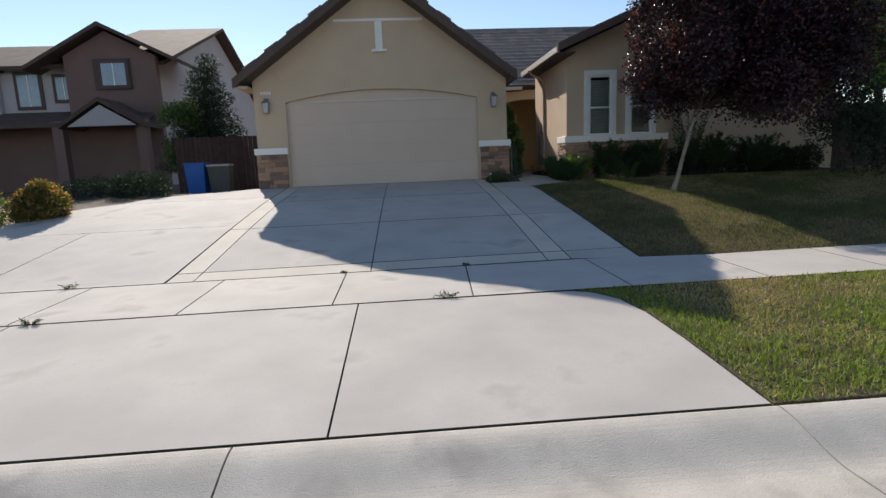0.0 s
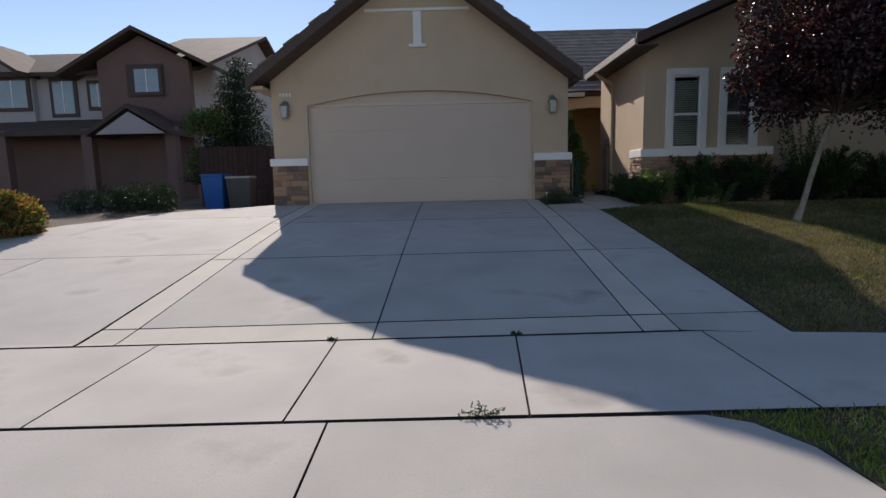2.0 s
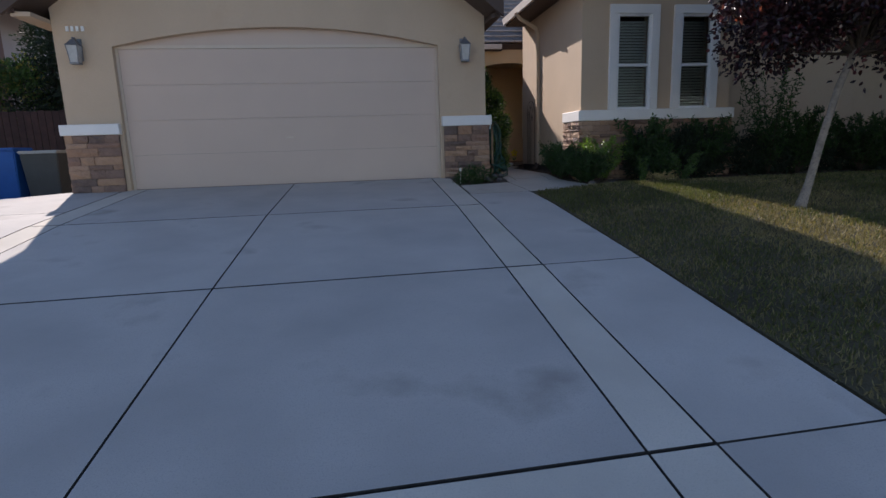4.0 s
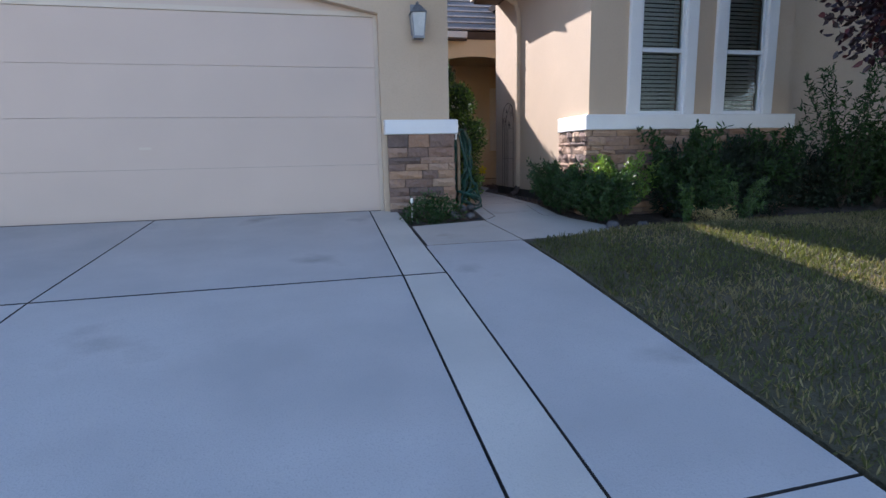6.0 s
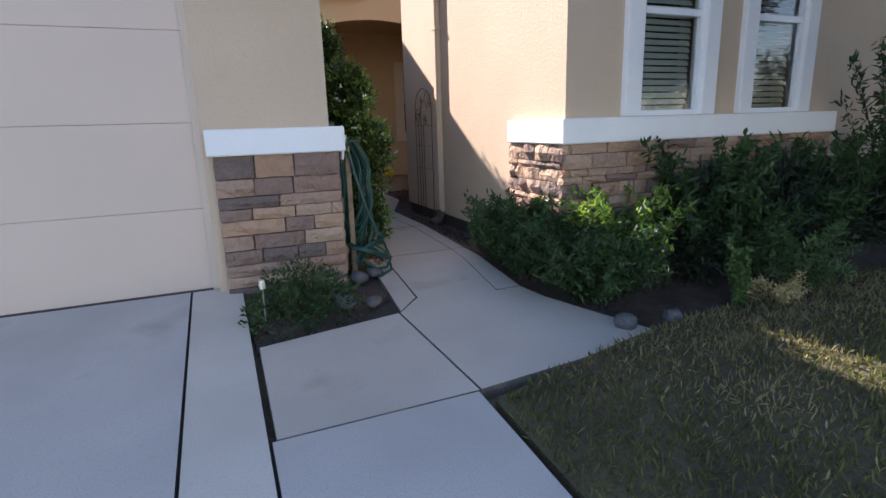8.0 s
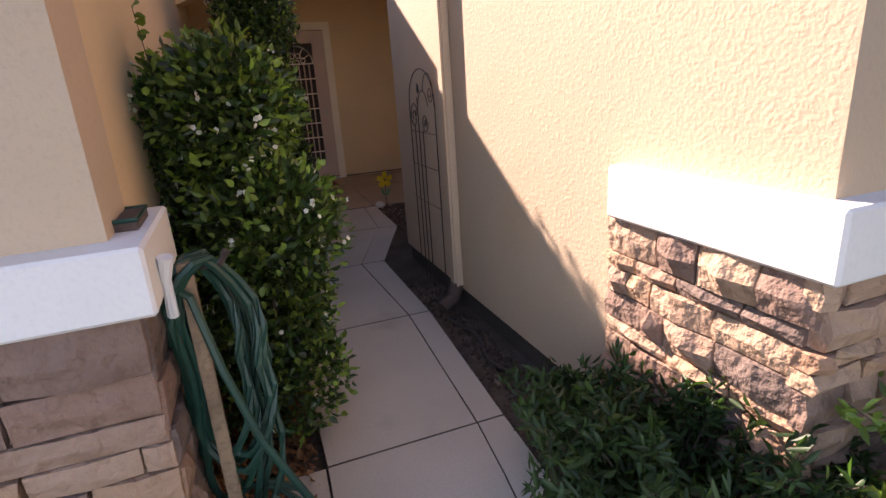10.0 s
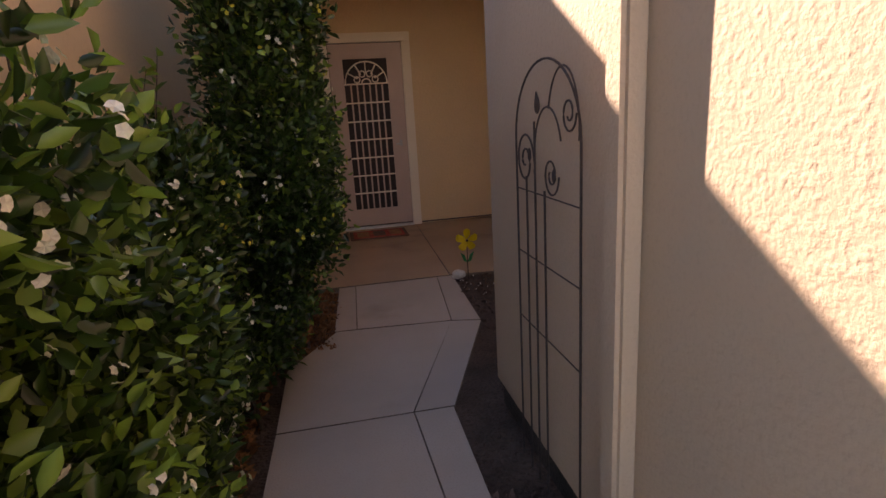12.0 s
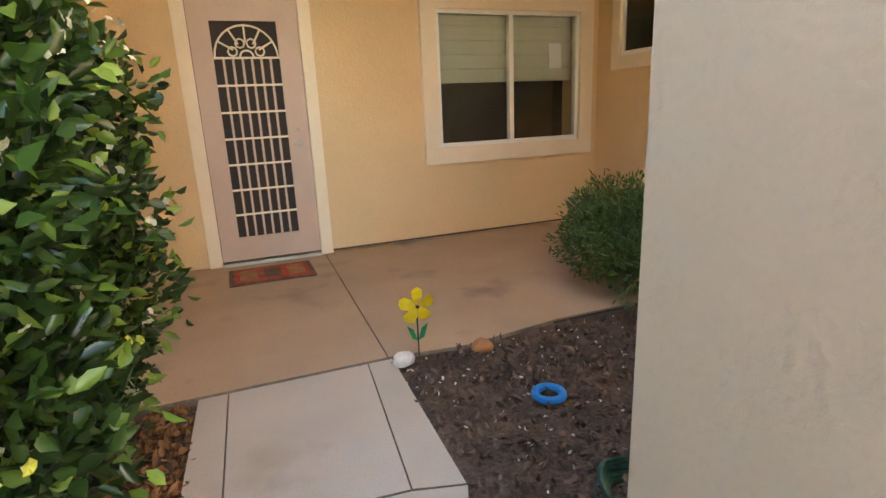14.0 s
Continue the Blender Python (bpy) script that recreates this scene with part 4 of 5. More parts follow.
# openings of the walls behind windows are cut by booleans kept as real holes
def cut(wall, x0, x1, y0, y1, z0, z1):
    """Cuts a box-shaped opening through a wall mesh."""
    c = new("cutter", bpy.data.meshes.new("cutter"))
    bm = box(x0, x1, y0, y1, z0, z1)
    bm.to_mesh(c.data)
    bm.free()
    md = wall.modifiers.new("cut", "BOOLEAN")
    md.object, md.operation, md.solver = c, "DIFFERENCE", "EXACT"
    dg = bpy.context.evaluated_depsgraph_get()
    me = bpy.data.meshes.new_from_object(wall.evaluated_get(dg))
    wall.modifiers.remove(md)
    wall.data = me
    bpy.data.objects.remove(c)


cut(bpy.data.objects["wall_porch_back"], 6.11, 7.61, 6.5, 7.3, 0.87, 2.05)

# small side window facing the porch
sw = empty("window_side", label="cream-trimmed window in the side wall", kind="structure")
bm = box(7.80, 7.87, 5.02, 6.48, 1.50, 1.62, 0.006)
box_bm(bm, 7.80, 7.87, 6.36, 6.48, 1.62, 2.35, 0.006)
box_bm(bm, 7.80, 7.87, 5.02, 5.14, 1.62, 2.35, 0.006)
box_bm(bm, 7.80, 7.87, 5.02, 6.48, 2.35, 2.47, 0.006)
part("trim", bm, CREAM, sw)
bm = box(7.825, 7.87, 5.14, 6.36, 1.62, 1.66)
box_bm(bm, 7.825, 7.87, 6.32, 6.36, 1.66, 2.35)
box_bm(bm, 7.825, 7.87, 5.14, 5.18, 1.66, 2.35)
part("window_frame", bm, FRAME, sw, "white vinyl frame")
outer_gloss(part("pane", box(7.835, 7.839, 5.18, 6.32, 1.66, 2.35), GLASS, sw, "clear glass"), 0)
# No slats: a near-black sheet painted as the unlit room.
part("blind", box(7.842, 7.848, 5.15, 6.35, 1.66, 2.35), DARK, sw, "near-black sheet standing in for the unlit room")

# ---- house: right wing ----
WX, WY = 4.68, -0.66
structure("wall_wing_west", box(WX, WX + 0.2, WY + 0.2, 2.51, 0.105, 3.05), STUCCO, "sunlit tan stucco side wall")
structure("footing", box(WX + 0.02, WX + 0.18, WY + 0.22, 2.49, -0.3, 0.105), FOOTING, "dark footing under the stucco edge")
bayp = [(WX, -0.3), (7.3, -0.3), (7.3, 3.0 + (7.3 - 4.29) * 0.41), (WX, 3.0 + (WX - 4.29) * 0.41)]
wbf = structure("wall_wing_front", prism(bayp, "y", WY, WY + 0.2), STUCCO, "tan stucco wall with two tall windows")
structure("wall_wing_return", box(7.1, 7.3, WY + 0.2, -0.2, -0.3, 3.9), STUCCO, "tan stucco return")
structure("wall_wing_far", prism([(7.3, -0.3), (12.3, -0.3), (12.3, 3.05), (8.3, 4.6), (7.3, 4.2)], "y", -0.25, -0.05), STUCCO, "tan stucco front wall")
structure("wall_wing_back", box(WX + 0.2, 8.1, 2.31, 2.51, -0.3, 3.0), STUCCO, "tan stucco wall facing the courtyard")
structure("wall_house_end", box(12.1, 12.3, -0.05, 11.3, -0.3, 3.0), STUCCO, "tan stucco end wall")
for a, b in ((5.27, 5.84), (6.36, 6.90)):
    cut(wbf, a + 0.01, b - 0.01, WY - 0.2, WY + 0.4, 1.04, 2.49)
window("window_wing", 5.27, 5.84, 1.03, 2.50, WY, 0.135, "tall white-trimmed sash window with lowered blinds", "h", "blind", TRIM, False, 1.72)
window("window_wing", 6.36, 6.90, 1.03, 2.50, WY, 0.135, "tall white-trimmed sash window with lowered blinds", "h", "blind", TRIM, False, 1.72)
ledge("ledge_wing", [(WX - 0.06, WY - 0.07), (7.36, WY - 0.07), (7.36, WY + 0.12), (7.28, WY + 0.12), (7.28, WY - 0.005), (WX + 0.005, WY - 0.005), (WX + 0.005, 0.0), (WX - 0.06, 0.0)], 0.86, 1.025, "white stucco ledge under the windows")
bs = structure("stone_base_wing", prism([(WX - 0.015, WY - 0.015), (7.3, WY - 0.015), (7.3, WY + 0.0), (WX, WY), (WX, -0.02), (WX - 0.015, -0.02)], "z", -0.3, 0.87), MORTAR, "ledge-stone wainscot in browns")
stone_walls += [(bs, (WX - 0.045, WY - 0.02), "x", 2.72, 31), (bs, (WX - 0.02, WY - 0.03), "-y", 0.71, 32)]
RZ, RS = 3.08, 0.41
PX = 8.3
roof_plane("roof_wing_west", (4.28, -1.35, RZ + 0.145 * RS), (4.28, 2.4, RZ + 0.145 * RS), (PX, 2.4, RZ + (PX - 4.1) * RS), (PX, -1.35, RZ + (PX - 4.1) * RS), "brown tiled roof of the wing", 0.1)
roof_plane("roof_wing_east", (12.6, -1.35, RZ), (12.6, 5.4, RZ), (PX, 5.4, RZ + (PX - 4.1) * RS), (PX, -1.35, RZ + (PX - 4.1) * RS), "brown tiled roof of the wing", 0.1)
roof_plane("roof_wing_infill", (5.4, 2.4, RZ + 1.3 * RS), (5.4, 5.4, RZ + 1.3 * RS), (PX, 7.0, RZ + (PX - 4.1) * RS), (PX, 2.4, RZ + (PX - 4.1) * RS), "brown tiled roof of the wing", 0.1)
structure("rake_board", prism([(4.25, RZ - 0.09), (4.25, RZ + 0.10), (PX, RZ + 0.03 + (PX - 4.08) * RS), (PX, RZ - 0.16 + (PX - 4.08) * RS)], "y", -1.40, -1.35), FASCIA, "dark brown rake board")
structure("rake_board", prism([(12.62, RZ - 0.16), (12.62, RZ + 0.03), (PX, RZ + 0.03 + (PX - 4.08) * RS), (PX, RZ - 0.16 + (PX - 4.08) * RS)], "y", -1.40, -1.35), FASCIA, "dark brown rake board")
gt = empty("wing_gutter", (0.07, 0, 0), label="pale rain gutter along the wing eave", kind="structure")
part("channel", prism([(4.14, RZ + 0.02), (4.21, RZ + 0.02), (4.21, RZ - 0.10), (4.16, RZ - 0.10)], "y", -1.36, 2.42), GUTTER, gt)
part("eave_soffit", box(4.21, 4.62, -1.34, 2.4, RZ - 0.13, RZ - 0.10), FASCIA, gt, "dark eave soffit")
ds = empty("downspout", (0.06, 0, 0), label="painted metal downspout on the side wall", kind="structure")
part("pipe", box(4.560, 4.617, 1.38, 1.46, 0.12, 2.62, 0.012), STUCCO, ds)
part("elbow", tube([(4.588, 1.42, 2.60), (4.55, 1.42, 2.72), (4.25, 1.42, 2.88), (4.15, 1.42, 3.0)], 0.038, 8), STUCCO, ds)
part("splash_foot", tube([(4.588, 1.42, 0.14), (4.55, 1.41, 0.05), (4.46, 1.37, 0.02)], 0.042, 8), FASCIA, ds, "dark foot")
for z in (1.9,):
    part("strap", box(4.556, 4.62, 1.365, 1.475, z, z + 0.025), STUCCO, ds)

# trellis
tr = empty("wall_trellis", (4.66, 0.07, 0), "rusty iron scroll trellis leaning on the stucco wall", category="trellis")
def arc_pts(cy, cz, r, a0, a1, n=18, rz=None):
    rz = rz or r
    return [(0, cy + r * math.cos(radians(a0 + (a1 - a0) * i / n)), cz + rz * math.sin(radians(a0 + (a1 - a0) * i / n))) for i in range(n + 1)]


def spiral(cy, cz, r0, r1, a0, turns, n=30):
    return [(0, cy + (r0 + (r1 - r0) * i / n) * math.cos(radians(a0 + 360 * turns * i / n)), cz + 1.15 * (r0 + (r1 - r0) * i / n) * math.sin(radians(a0 + 360 * turns * i / n))) for i in range(n + 1)]


part("outer_hoop", tube([(0, 2.05, -0.03)] + [(0, 2.05, 0.5), (0, 2.05, 1.0)] + arc_pts(1.81, 1.17, 0.24, 0, 180, 20, 0.22)[0:21] + [(0, 1.57, 1.0), (0, 1.57, 0.5), (0, 1.57, -0.03)], 0.0036), IRON, tr)
for yy, top in ((1.96, 1.05), (1.885, 1.22), (1.81, 1.02)):
    part("upright", tube([(0, yy, -0.03), (0, yy, 0.5), (0, yy, top)], 0.0035), IRON, tr)
for zz in (1.005, 0.79, 0.55):
    part("crossbar", tube([(0, 2.05, zz), (0, 1.57, zz)], 0.0022), IRON, tr)
part("inner_hoop", tube(arc_pts(1.68, 1.20, 0.10, 20, 190, 16, 0.16), 0.0028), IRON, tr)
part("inner_hoop", tube([(0, 1.885, 1.0)] + arc_pts(1.785, 1.12, 0.10, 0, 160, 14, 0.14), 0.0028), IRON, tr)
part("scroll", tube(spiral(1.968, 1.10, 0.082, 0.012, 200, -1.8), 0.0034), IRON, tr)
part("scroll", tube(spiral(1.76, 1.07, 0.055, 0.012, 180, 1.6), 0.003), IRON, tr)
part("scroll", tube(spiral(1.64, 1.24, 0.045, 0.012, 180, 1.4), 0.003), IRON, tr)
bm = bmesh.new()
bmesh.ops.create_icosphere(bm, subdivisions=2, radius=0.016, matrix=Matrix.Translation((0, 1.86, 1.265)) @ Matrix.Diagonal((0.5, 0.8, 1.5, 1)))
tube([(0, 1.86, 1.28), (0, 1.865, 1.305)], [0.008, 0.002], 5, bm)
part("bird", bm, IRON, tr, "small iron finial")
for cy, cz in ((1.93, 1.12), (1.74, 1.07)):
    bm = bmesh.new()
    bmesh.ops.create_icosphere(bm, subdivisions=1, radius=0.013, matrix=Matrix.Translation((0, cy, cz)) @ Matrix.Diagonal((0.5, 0.7, 1.8, 1)))
    part("bud", bm, IRON, tr)

# ---- plants and things by the house ----
def stars(pos, out, length, width, material, parent, rng):
    """Five-petalled blossoms in small clusters of two to four on the outside of a bush."""
    k = rng.integers(2, 5, len(pos))
    c = np.repeat(pos, k, axis=0) + rng.normal(size=(int(k.sum()), 3)) * 0.014
    n = np.repeat(out, k, axis=0) + rng.normal(size=c.shape) * 0.4
    n /= np.linalg.norm(n, axis=1)[:, None]
    u = np.cross(n, rng.normal(size=n.shape))
    u /= np.linalg.norm(u, axis=1)[:, None]
    w = np.cross(n, u)
    verts, faces = [], []
    for a in range(5):
        f = a * math.tau / 5
        r_, s_ = math.cos(f) * u + math.sin(f) * w, math.cos(f) * w - math.sin(f) * u
        base = len(verts) * len(c)
        verts += [c, c + r_ * length * 0.6 + s_ * width + n * 0.002, c + r_ * length, c + r_ * length * 0.6 - s_ * width + n * 0.002]
        i = np.arange(len(c))
        faces.append(np.stack([base + i, base + len(c) + i, base + 2 * len(c) + i, base + 3 * len(c) + i], 1))
    me = bpy.data.meshes.new("blossom")
    me.from_pydata(np.concatenate(verts).tolist(), [], np.concatenate(faces).tolist())
    me.materials.append(material)
    ob = new("blossom", me)
    ob.parent = parent
    return tagged(ob, kind="stuff")


def bush(name, centres, n, leaf, size, label, category="bush", seed=1, extra=(), stems=6, up=0.35, thick=0.4, group=""):
    """A bush of many small leaves on stems. extra: rows of (material, share, leaf length, leaf width)."""
    rng = np.random.default_rng(seed)
    c0 = np.array(centres, float)
    e = empty(name, label=label, category=category, group=group)
    bm = bmesh.new()
    gx, gy = float(c0[:, 0].mean()), float(c0[:, 1].mean())
    gz = float((c0[:, 2] - c0[:, 5]).min())
    for k in range(stems):
        c = c0[k % len(c0)]
        a = Vector((gx + (c[0] - gx) * 0.5 + rng.uniform(-0.08, 0.08), gy + (c[1] - gy) * 0.7 + rng.uniform(-0.08, 0.08), gz - 0.03))
        b = Vector((c[0], c[1], c[2] + c[5] * 0.5))
        part("stem", tube([a, a.lerp(b, 0.5) + Vector((rng.uniform(-0.05, 0.05), rng.uniform(-0.05, 0.05), 0)), b], [0.014, 0.01, 0.004], 5), DARKBARK, e)
    bm.free()
    p, d = clump_points(rng, n, centres, thick)
    leaf_mesh("foliage", p, size[0], size[1], leaf, e, rng, up, d, kind="stuff")
    for m2, share, l2, w2 in extra:
        p, d = clump_points(rng, int(n * share), centres, 0.12)
        if "blossom" in m2.name:
            stars(p + d * 0.03, d, l2, w2, m2, e, rng)
            continue
        leaf_mesh("young_foliage", p + d * 0.02, l2, w2, m2, e, rng, up, d, kind="stuff")
    return e


def heap(x0, x1, y0, y1, z0, z1, n, seed, r=0.2):
    rr = random.Random(seed)
    out = []
    for _ in range(n):
        out.append((rr.uniform(x0 + r * 0.8, x1 - r * 0.8), rr.uniform(y0 + r * 0.8, y1 - r * 0.8), rr.uniform(z0 + r * 0.8, z1 - r * 0.8), r * rr.uniform(0.7, 1.2), r * rr.uniform(0.7, 1.3), r * rr.uniform(0.8, 1.3)))
    return out


bush("jasmine_bush", heap(3.22, 3.81, 0.42, 1.75, 0.05, 1.2, 46, 1, 0.2) + heap(3.22, 3.78, 0.42, 1.30, 0.95, 1.46, 18, 6, 0.17) + [(3.40, 1.1, 0.7, 0.22, 0.55, 0.62)], 33000, LEAF_JASMINE, (0.042, 0.023), "dense star-jasmine bush with small white blossoms against the garage wall", seed=41,
     extra=[(LEAF_LIGHT, 0.30, 0.042, 0.023), (PETAL, 0.018, 0.010, 0.005)])
bush("jasmine_bush", heap(3.22, 3.68, 1.75, 2.7, 0.05, 1.3, 44, 2, 0.2) + heap(3.56, 4.07, 2.65, 3.75, 0.5, 2.25, 74, 3, 0.2) + heap(3.3, 3.85, 2.55, 3.5, 0.05, 0.7, 20, 14, 0.18) + [(3.72, 3.05, 1.2, 0.24, 0.4, 0.85)], 66000, LEAF_JASMINE, (0.042, 0.023), "taller star-jasmine bush with yellowing blossoms beside the path", seed=42,
     extra=[(LEAF_LIGHT, 0.08, 0.042, 0.022), (PETAL, 0.012, 0.010, 0.005), (PETAL_YELLOW, 0.0035, 0.010, 0.005)])
sh = bmesh.new()
rsh = random.Random(8)
shoots = []
for k in range(16):
    x, y = rsh.uniform(3.28, 3.5), rsh.uniform(0.8, 3.1)
    zt = 1.3 if y < 2.5 else 1.95
    x = x if y < 2.5 else x + 0.3
    top = (x + rsh.uniform(-0.1, 0.15), y + rsh.uniform(-0.15, 0.15), zt + rsh.uniform(0.12, 0.34))
    tube([(x, y, zt - 0.25), ((x + top[0]) / 2, (y + top[1]) / 2 + 0.03, (zt - 0.25 + top[2]) / 2), top], [0.004, 0.003, 0.0015], 4, sh)
    for q in range(14):
        f = 0.35 + 0.65 * q / 13
        shoots.append((x + (top[0] - x) * f, y + (top[1] - y) * f, zt - 0.25 + (top[2] - zt + 0.25) * f))
shoot = empty("jasmine_shoots", label="thin leafy shoots above the jasmine bushes", category="shoots")
part("stem", sh, DARKBARK, shoot, kind="stuff")
leaf_mesh("foliage", np.array(shoots), 0.06, 0.03, LEAF_LIGHT, shoot, np.random.default_rng(9), 0.3, kind="stuff")


def frond_bush(name, x, y, z, r, h, n, material, label, seed, leaf=(0.035, 0.012), droop=0.5, tall=False):
    """Arching feathery fronds from a base point."""
    rng = np.random.default_rng(seed)
    e = empty(name, (0, 0, 0), label, category="shrub")
    bm = bmesh.new()
    pts = []
    for k in range(n):
        a = rng.uniform(0, math.tau)
        rr, hh = r * rng.uniform(0.35, 1.0), h * rng.uniform(0.45, 1.05)
        line = []
        for q in range(7):
            f = q / 6
            line.append(Vector((x + math.cos(a) * rr * f + rng.normal() * 0.008, y + math.sin(a) * rr * f + rng.normal() * 0.008, z + hh * (f * (1 + droop) - droop * f * f * 1.15))))
        tube(line, [0.005 * (1 - q / 8) for q in range(7)], 3, bm)
        for q in range(8, 49):
            f = q / 48 * 6
            i = min(int(f), 5)
            pnt = line[i].lerp(line[i + 1], f - i)
            for s in (0, 1):
                pts.append(tuple(pnt + Vector(rng.normal(size=3)) * 0.012))
    part("stem", bm, DARKBARK, e, kind="stuff")
    leaf_mesh("foliage", np.array(pts), leaf[0], leaf[1], material, e, rng, 0.3, kind="stuff")
    return e


frond_bush("feathery_shrub", 4.46, -0.52, -0.08, 0.42, 0.62, 110, LEAF_FERN, "low feathery dark-green shrub at the wing corner", 61, (0.05, 0.015))
frond_bush("feathery_shrub", 4.48, -0.12, -0.04, 0.26, 0.42, 60, LEAF_FERN, "low feathery dark-green shrub at the foot of the stucco wall", 70, (0.05, 0.015))
frond_bush("feathery_shrub", 4.62, -1.08, -0.13, 0.5, 0.56, 130, LEAF_FERN, "low feathery green shrub in front of the stone base", 62, (0.05, 0.015))
frond_bush("feathery_shrub", 4.92, -0.98, -0.12, 0.42, 0.76, 34, LEAF_LIGHT, "bright green ferny shrub in front of the stone base", 63, (0.05, 0.016))
frond_bush("leafy_shrub", 5.75, -1.25, -0.13, 0.42, 0.62, 36, LEAF_FERN, "thin grey-green shrub under the windows", 64, (0.06, 0.015))
frond_bush("pale_shoot", 5.32, -1.56, -0.16, 0.10, 0.46, 7, LEAF_GREEN, "thin pale leafy shoot at the edge of the lawn", 92, (0.035, 0.022), 0.1)
frond_bush("pale_weed", 5.62, -1.58, -0.17, 0.30, 0.24, 16, GRASS_DRY, "straggly pale weed at the edge of the bed", 93, (0.03, 0.010), 0.6)
frond_bush("pale_weed", 5.95, -1.5, -0.16, 0.34, 0.5, 20, LEAF_SHRUB, "loose grey-green weed before the shrubs", 94, (0.05, 0.010), 0.7)
frond_bush("tall_shrub", 5.6, -1.0, -0.1, 0.45, 1.0, 60, LEAF_FERN, "upright dark-green shrub under the window", 65, (0.07, 0.025))
frond_bush("tall_shrub", 6.7, -1.0, -0.1, 0.5, 1.0, 60, LEAF_FERN, "upright dark-green shrub under the window", 66, (0.07, 0.025))
frond_bush("tall_shrub", 7.85, -1.0, -0.1, 0.55, 1.7, 26, LEAF_FERN, "tall spindly shrub by the wall", 67, (0.08, 0.022), 0.2)
bush("dark_shrub", heap(5.35, 7.1, -1.2, -0.85, -0.1, 0.68, 30, 15, 0.22), 12000, LEAF_CONIFER, (0.06, 0.02), "dense dark evergreen shrub against the stone base", "shrub", 90)
bush("dark_shrub", heap(7.3, 11.6, -1.1, -0.4, -0.1, 0.5, 44, 16, 0.3), 15000, LEAF_CONIFER, (0.07, 0.025), "dense dark evergreen shrub along the far wall", "shrub", 91)
frond_bush("tall_shrub", 8.4, -1.0, -0.1, 0.6, 1.1, 60, LEAF_FERN, "dark-green shrub by the wall", 68, (0.07, 0.025))
frond_bush("tall_shrub", 9.6, -1.0, -0.1, 0.7, 1.0, 60, LEAF_FERN, "dark-green shrub by the wall", 69, (0.07, 0.025))
bush("ground_cover", [(2.80, -0.62, -0.03, 0.22, 0.24, 0.16), (3.02, -0.58, -0.02, 0.24, 0.22, 0.2), (2.93, -0.42, 0.0, 0.26, 0.22, 0.22)], 2600, LEAF_FERN, (0.04, 0.014), "low mound of feathery ground cover by the pillar", "plant", 71, stems=4)
bush("courtyard_shrub", heap(6.15, 7.3, 4.0, 5.1, 0.12, 0.70, 26, 5, 0.24) + [(6.75, 4.5, 0.4, 0.45, 0.42, 0.28)], 14000, LEAF_SHRUB, (0.05, 0.014), "rounded fine-leaved green shrub in the courtyard bed", "shrub", 72, stems=8)


def rock(x, y, z, r, material, label, seed):
    bm = bmesh.new()
    bmesh.ops.create_icosphere(bm, subdivisions=2, radius=r)
    for v in bm.verts:
        v.co *= 1 + 0.35 * noise.noise(v.co / r * 1.1 + Vector((seed, 0, 0)))
        v.co.z *= 0.7
    bmesh.ops.translate(bm, verts=bm.verts, vec=(x, y, z))
    return mesh_ob("rock", bm, material, None, label, True, category="rock", group="bed rocks")


for k, (x, y, r) in enumerate([(3.17, -0.55, 0.07), (3.33, -0.62, 0.05), (2.72, -0.33, 0.05), (3.48, -0.12, 0.05), (4.55, -1.45, 0.07), (4.85, -1.5, 0.06), (3.36, -0.18, 0.06)]):
    rock(x, y, floor_z(y) + 0.02, r, GREYROCK, "grey garden rock in the corner bed", k)
rock(4.93, 4.37, 0.03, 0.055, WHITEROCK, "white rock at the porch corner", 50)
rock(5.36, 4.38, 0.0, 0.06, CHIPS, "brown rock at the porch edge", 51)
st = empty("path_light", (2.70, -0.55, floor_z(-0.55) - 0.03), "small metal garden light stake in the bed", category="garden light")
part("stake", tube([(0, 0, 0), (0, 0, 0.2)], 0.006), STEEL, st)
part("head", tube([(0, 0, 0.2), (0, 0, 0.25)], [0.022, 0.016], 8), STEEL, st)

# garden hose on its stake
hose = empty("garden_hose", label="green garden hose hung in coils at the garage corner", category="hose")
part("stake", box(3.36, 3.395, 0.02, 0.055, -0.06, 0.92, 0.004), STAKE, hose, "weathered wooden stake")
part("hanger", tube([(3.27, 0.06, 0.86), (3.33, 0.06, 0.9), (3.46, 0.06, 0.90), (3.48, 0.06, 0.93)], 0.012), IRON, hose, "dark metal hanger")
rh = random.Random(5)
for k in range(9):
    cx, w, bot = 3.40 + rh.uniform(-0.02, 0.03), rh.uniform(0.05, 0.11), rh.uniform(0.02, 0.35)
    yy = 0.03 + 0.012 * k
    cz, hz = (0.92 + bot) / 2, (0.92 - bot) / 2
    loop = [(cx + w * math.cos(a * math.tau / 22) * (1 + 0.25 * math.sin(a)), yy + 0.03 * math.sin(a * math.tau / 11), cz + hz * math.sin(a * math.tau / 22)) for a in range(23)]
    part("coil", tube(loop, 0.011, 6), HOSE, hose)
part("loose_end", tube([(3.44 + 0.13 * math.cos(a * 0.6) + 0.01 * a * 0.3, -0.02 + 0.13 * math.sin(a * 0.6), 0.06 + 0.14 * abs(math.sin(a * 0.3))) for a in range(22)], 0.011, 6), HOSE, hose)
part("loose_end", tube([(3.45 + 0.1 * math.cos(a * 0.5), -0.12 + 0.06 * math.sin(a * 0.8), -0.02 + 0.022 * a) for a in range(16)], 0.011, 6), HOSE, hose)
